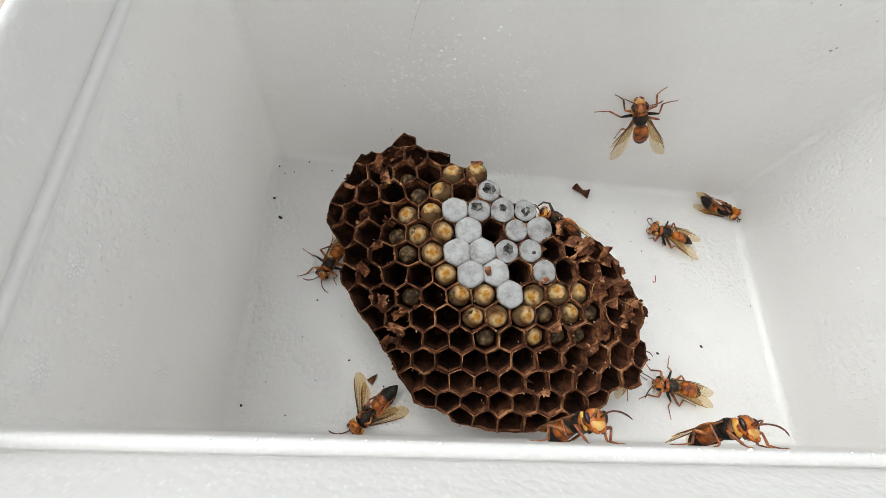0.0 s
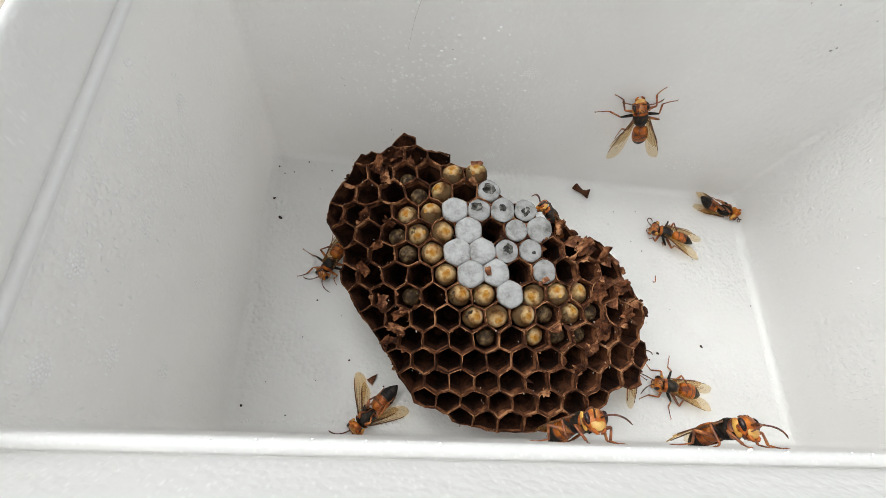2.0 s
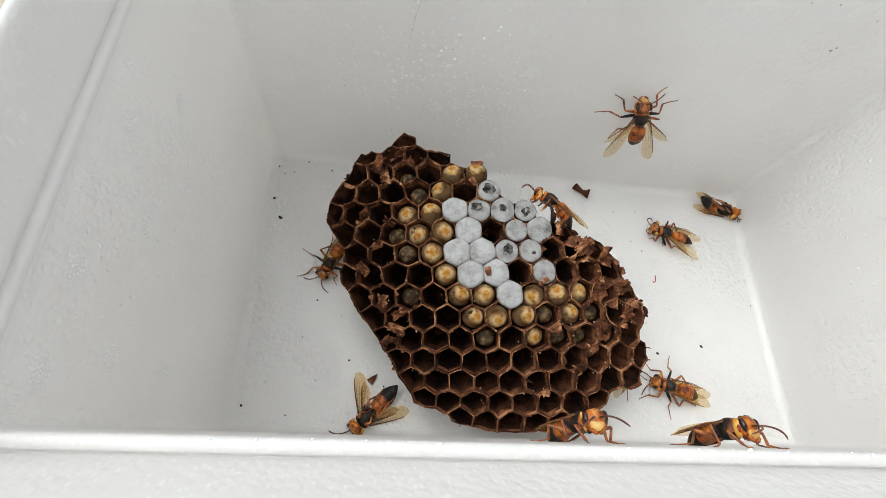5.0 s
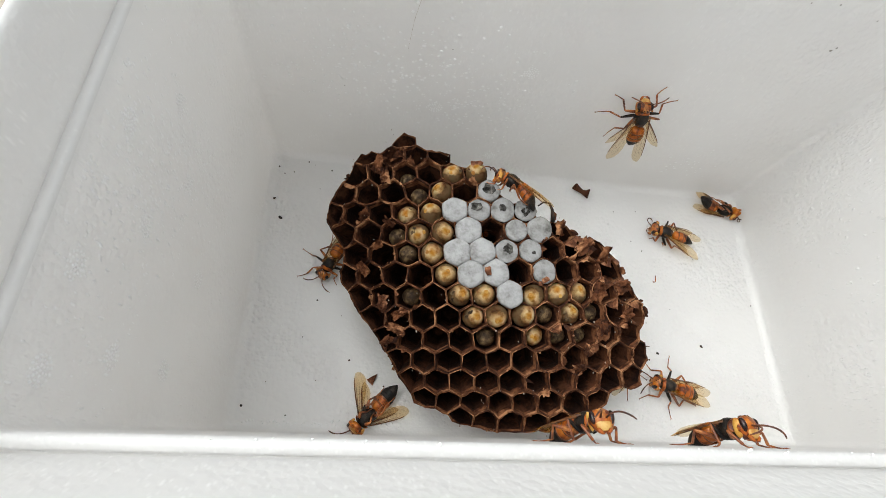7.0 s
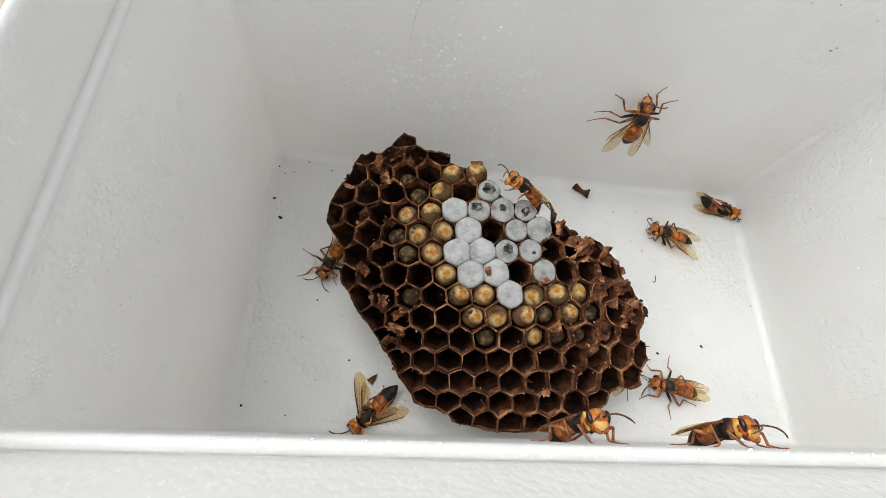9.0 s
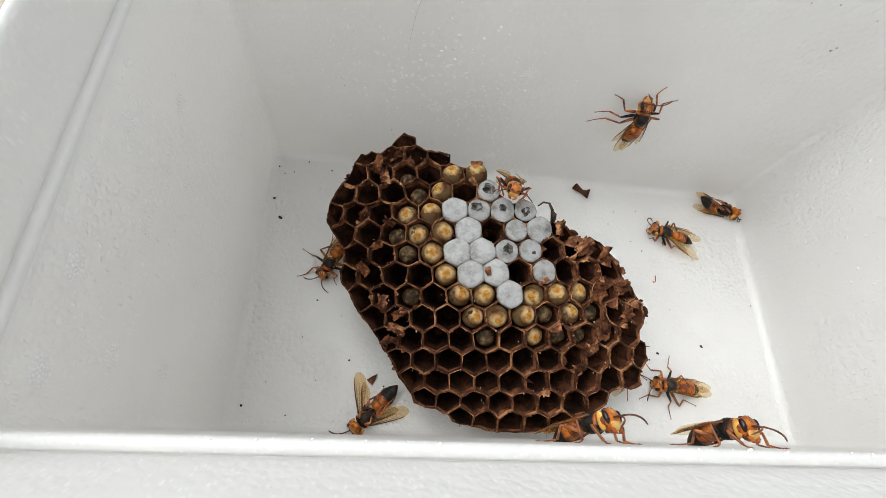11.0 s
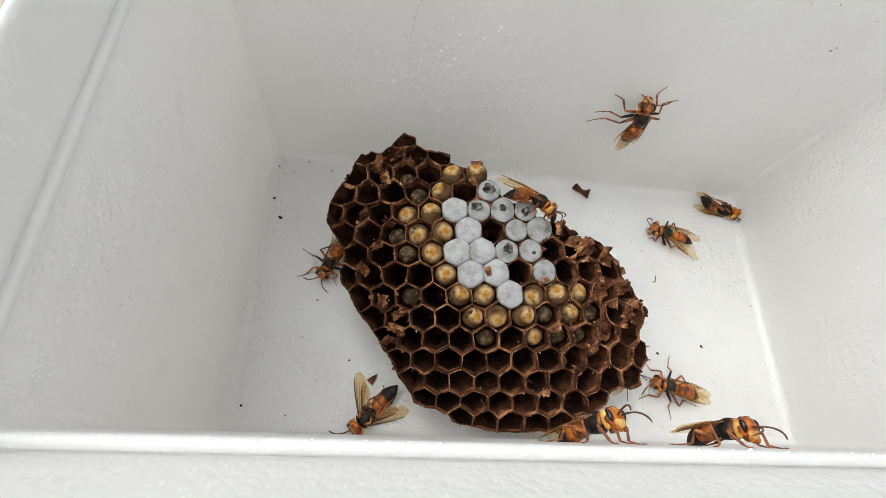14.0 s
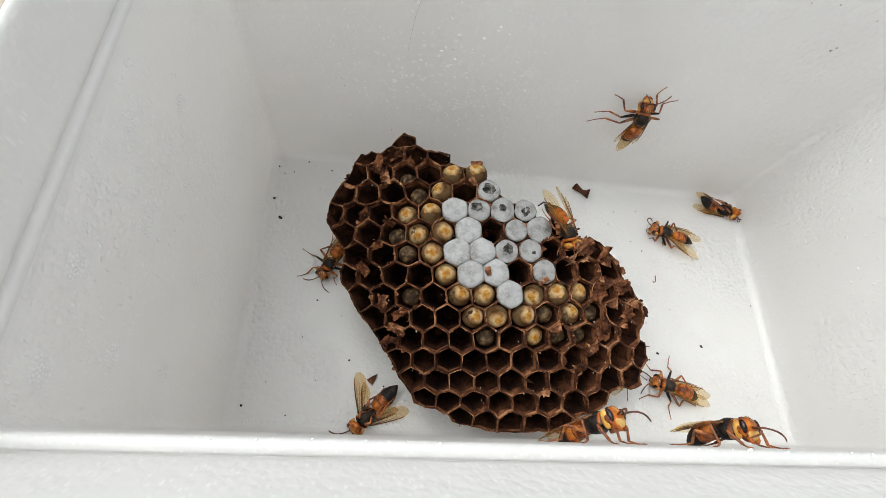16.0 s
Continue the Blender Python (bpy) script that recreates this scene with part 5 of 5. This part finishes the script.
    sway(rim_hornet, [(t, about(z, x), {"head": turn(hx, 0, hz), **wings(w, w)}) for t, z, x, hx, hz, w in (
        (0.0, 0, 0, 0, 0, 0), (1.0, 0, 0, 2, 4, 0), (2.0, 0, 0, -2, 0, 0), (3.0, 0, 1, 0, -5, 0), (4.0, 0, -1, 0, -10, 0), (4.2, 0, -1, 0, -10, 0), (6.3, 0, 0, 2, -10, 0), (7.2, 2, 0, 0, -14, 1), (8.0, 0, 0, 4, 8, 0), (8.6, 0, 0, 0, 6, 0), (9.2, 0, 0, 0, -4, 0),
        (11.3, 2, 2, 0, 14, 1), (12.0, 0, 4, 0, 12, 2), (13.0, 0, 3, 4, 8, 1), (14.0, 0, 5, 0, 10, 1), (15.0, 0, 5, 3, 14, 1), (16.0, 0, 6, 0, 12, 1))])
    feelers(rim_hornet, [(0.0, 4, -8, -14, -8), (0.6, 8, -4, -18, -6), (1.2, 6, -14, -10, -4), (2.0, 10, -20, -4, 10), (2.6, 6, -10, -16, -10), (3.4, 2, -6, -20, -12), (4.1, 4, -34, -6, -42), (6.5, 0, -14, -18, -6), (7.2, 0, -10, -20, -4), (8.0, 10, -30, -6, -36), (8.7, 4, -30, -8, -34), (9.2, 0, -14, -16, -8),
                         (11.4, 0, -30, -12, -40), (12.2, 10, -40, -18, -4), (12.8, 0, -24, -24, 4), (13.5, 6, -20, -10, -36), (14.0, 0, -26, -22, 0), (14.6, 0, -30, -12, -42), (15.3, 0, -24, -6, -36), (16.0, 4, -26, -8, -16)])
    sway(rim_hornet_two, [(t, about(z, x), {"head": turn(hx, 0, hz), **wings(w, w)}) for t, z, x, hx, hz, w in (
        (0.0, 0, 0, 0, 0, 10), (1.0, 0, 0, 2, 3, 8), (2.0, 0, 0, 0, -2, 8), (3.0, 0, -1, 3, 0, 3), (4.0, 0, -1, 0, 2, 0), (6.3, 0, -1, 2, 0, 0), (7.5, 0, 0, 0, 3, 0), (9.2, 0, -1, 0, 0, 0), (11.3, 0, -2, 0, 0, 0), (12.5, 0, -3, -2, -3, 0), (13.5, 0, -3, 2, 0, 0), (15.0, 0, -4, 0, 2, 0), (16.0, 0, -4, 0, 0, 0))])
    feelers(rim_hornet_two, [(0.0, 0, -24, -14, -10), (0.8, 2, -28, -12, -16), (1.5, 4, -34, -10, -28), (2.5, 0, -30, -10, -24), (3.5, 6, -36, -6, -38), (4.2, 0, -34, -8, -36), (6.5, 0, -34, -8, -38), (7.5, 6, -34, -4, -44), (9.0, 2, -30, -8, -34), (11.5, 0, -40, -8, -34),
                             (12.3, 0, -26, -16, -4), (13.0, 0, -22, -18, -2), (14.0, 4, -30, -8, -36), (15.0, 6, -38, -4, -46), (16.0, 4, -34, -6, -40)])
    # the hornet that climbs along the comb edge
    walk(comb_hornet["root"], [(t, stand(at, ahead, up)) for t, at, ahead, up in CLIMB])
    feelers(comb_hornet, [(0.0, 10, 10, 0, 0), (1.0, -5, 0, 20, 0), (2.0, 5, 5, 10, 0), (3.2, -10, 10, 10, 0), (4.2, 0, 0, 5, 0), (6.3, 0, 10, 0, 0), (7.5, 10, -5, 6, 5), (9.0, 0, 5, 14, 0), (11.3, 10, 0, 10, 0), (12.5, -5, -20, 5, -15), (13.5, 5, -10, 0, 0), (14.0, 0, 0, 20, 10), (16.0, 5, -10, 5, -5)])
    for key, amp, step in (("leg_lf", 9, 0.0), ("leg_rf", 9, 0.5), ("leg_lm", 8, 0.5), ("leg_rm", 8, 0.0), ("leg_lh", 6, 0.0), ("leg_rh", 6, 0.5)):
        walk(comb_hornet[key], [(t, comb_hornet["base"][key] @ turn(0, 0, amp * math.sin(6.283 * (t * 0.9 + step)))) for t in [0.4 * j for j in range(41)]])
    sway(comb_hornet, [(t, about(), {**wings(l, r), "abdomen": turn(tl)}) for t, l, r, tl in ((0.0, 4, 30, 0), (0.3, 2, 14, 0), (0.6, 0, 0, 0), (3.8, 0, 0, 6), (4.2, 6, 16, 8), (6.3, 0, 2, 8), (9.0, 0, 0, 9), (11.3, 4, 4, 14), (12.5, 6, 2, 15), (14.0, 4, 0, 13), (14.5, 4, 0, 11), (15.2, 4, 0, 10), (16.0, 6, 0, 10))])
    # hornets that show only a little
    sway(under_hornet, [(t, about(), wings(-4, r)) for t, r in ((0.0, -46), (0.5, -30), (1.0, -22), (1.5, -28), (2.0, -24), (2.5, -38), (3.0, -46), (3.5, -42), (4.0, -42), (4.2, -43), (6.5, -52), (9.0, -50), (16.0, -52))])
    feelers(under_hornet, [(0.0, 0, 0, 26, 0), (1.0, 0, 0, 10, 0), (2.0, 0, 0, 18, 0), (3.0, 0, 0, 4, 0), (4.0, 0, 0, 0, 0), (7.0, 0, 0, -10, 0), (16.0, 0, 0, -10, 0)])
    walk(hidden_hornet["root"], [(t, stand(HIDE_AT + Vector((-0.001, -0.006, -0.006)) * f, HIDE_WAY, HIDE_UP)) for t, f in ((0.0, 0), (0.8, 0.15), (1.6, 0.3), (2.2, 0.35), (3.0, 0.7), (4.2, 0.9), (6.3, 1.0), (16.0, 1.0))])
    walk(hidden_hornet["leg_lf"], [(t, hidden_hornet["base"]["leg_lf"] @ turn(0, 0, a)) for t, a in ((0.0, 0), (0.6, 6), (0.9, 24), (1.4, 4), (2.2, 8), (3.5, -6), (4.2, -6), (6.3, -10), (16.0, -10))])
    feelers(left_hornet, [(0.0, 0, 0, 0, 0), (1.0, 8, 0, 4, 0), (4.0, 0, 0, 6, 0), (8.0, 6, 0, 0, 0), (12.0, 0, 0, 6, 0), (16.0, 4, 0, 0, 0)])


motions()
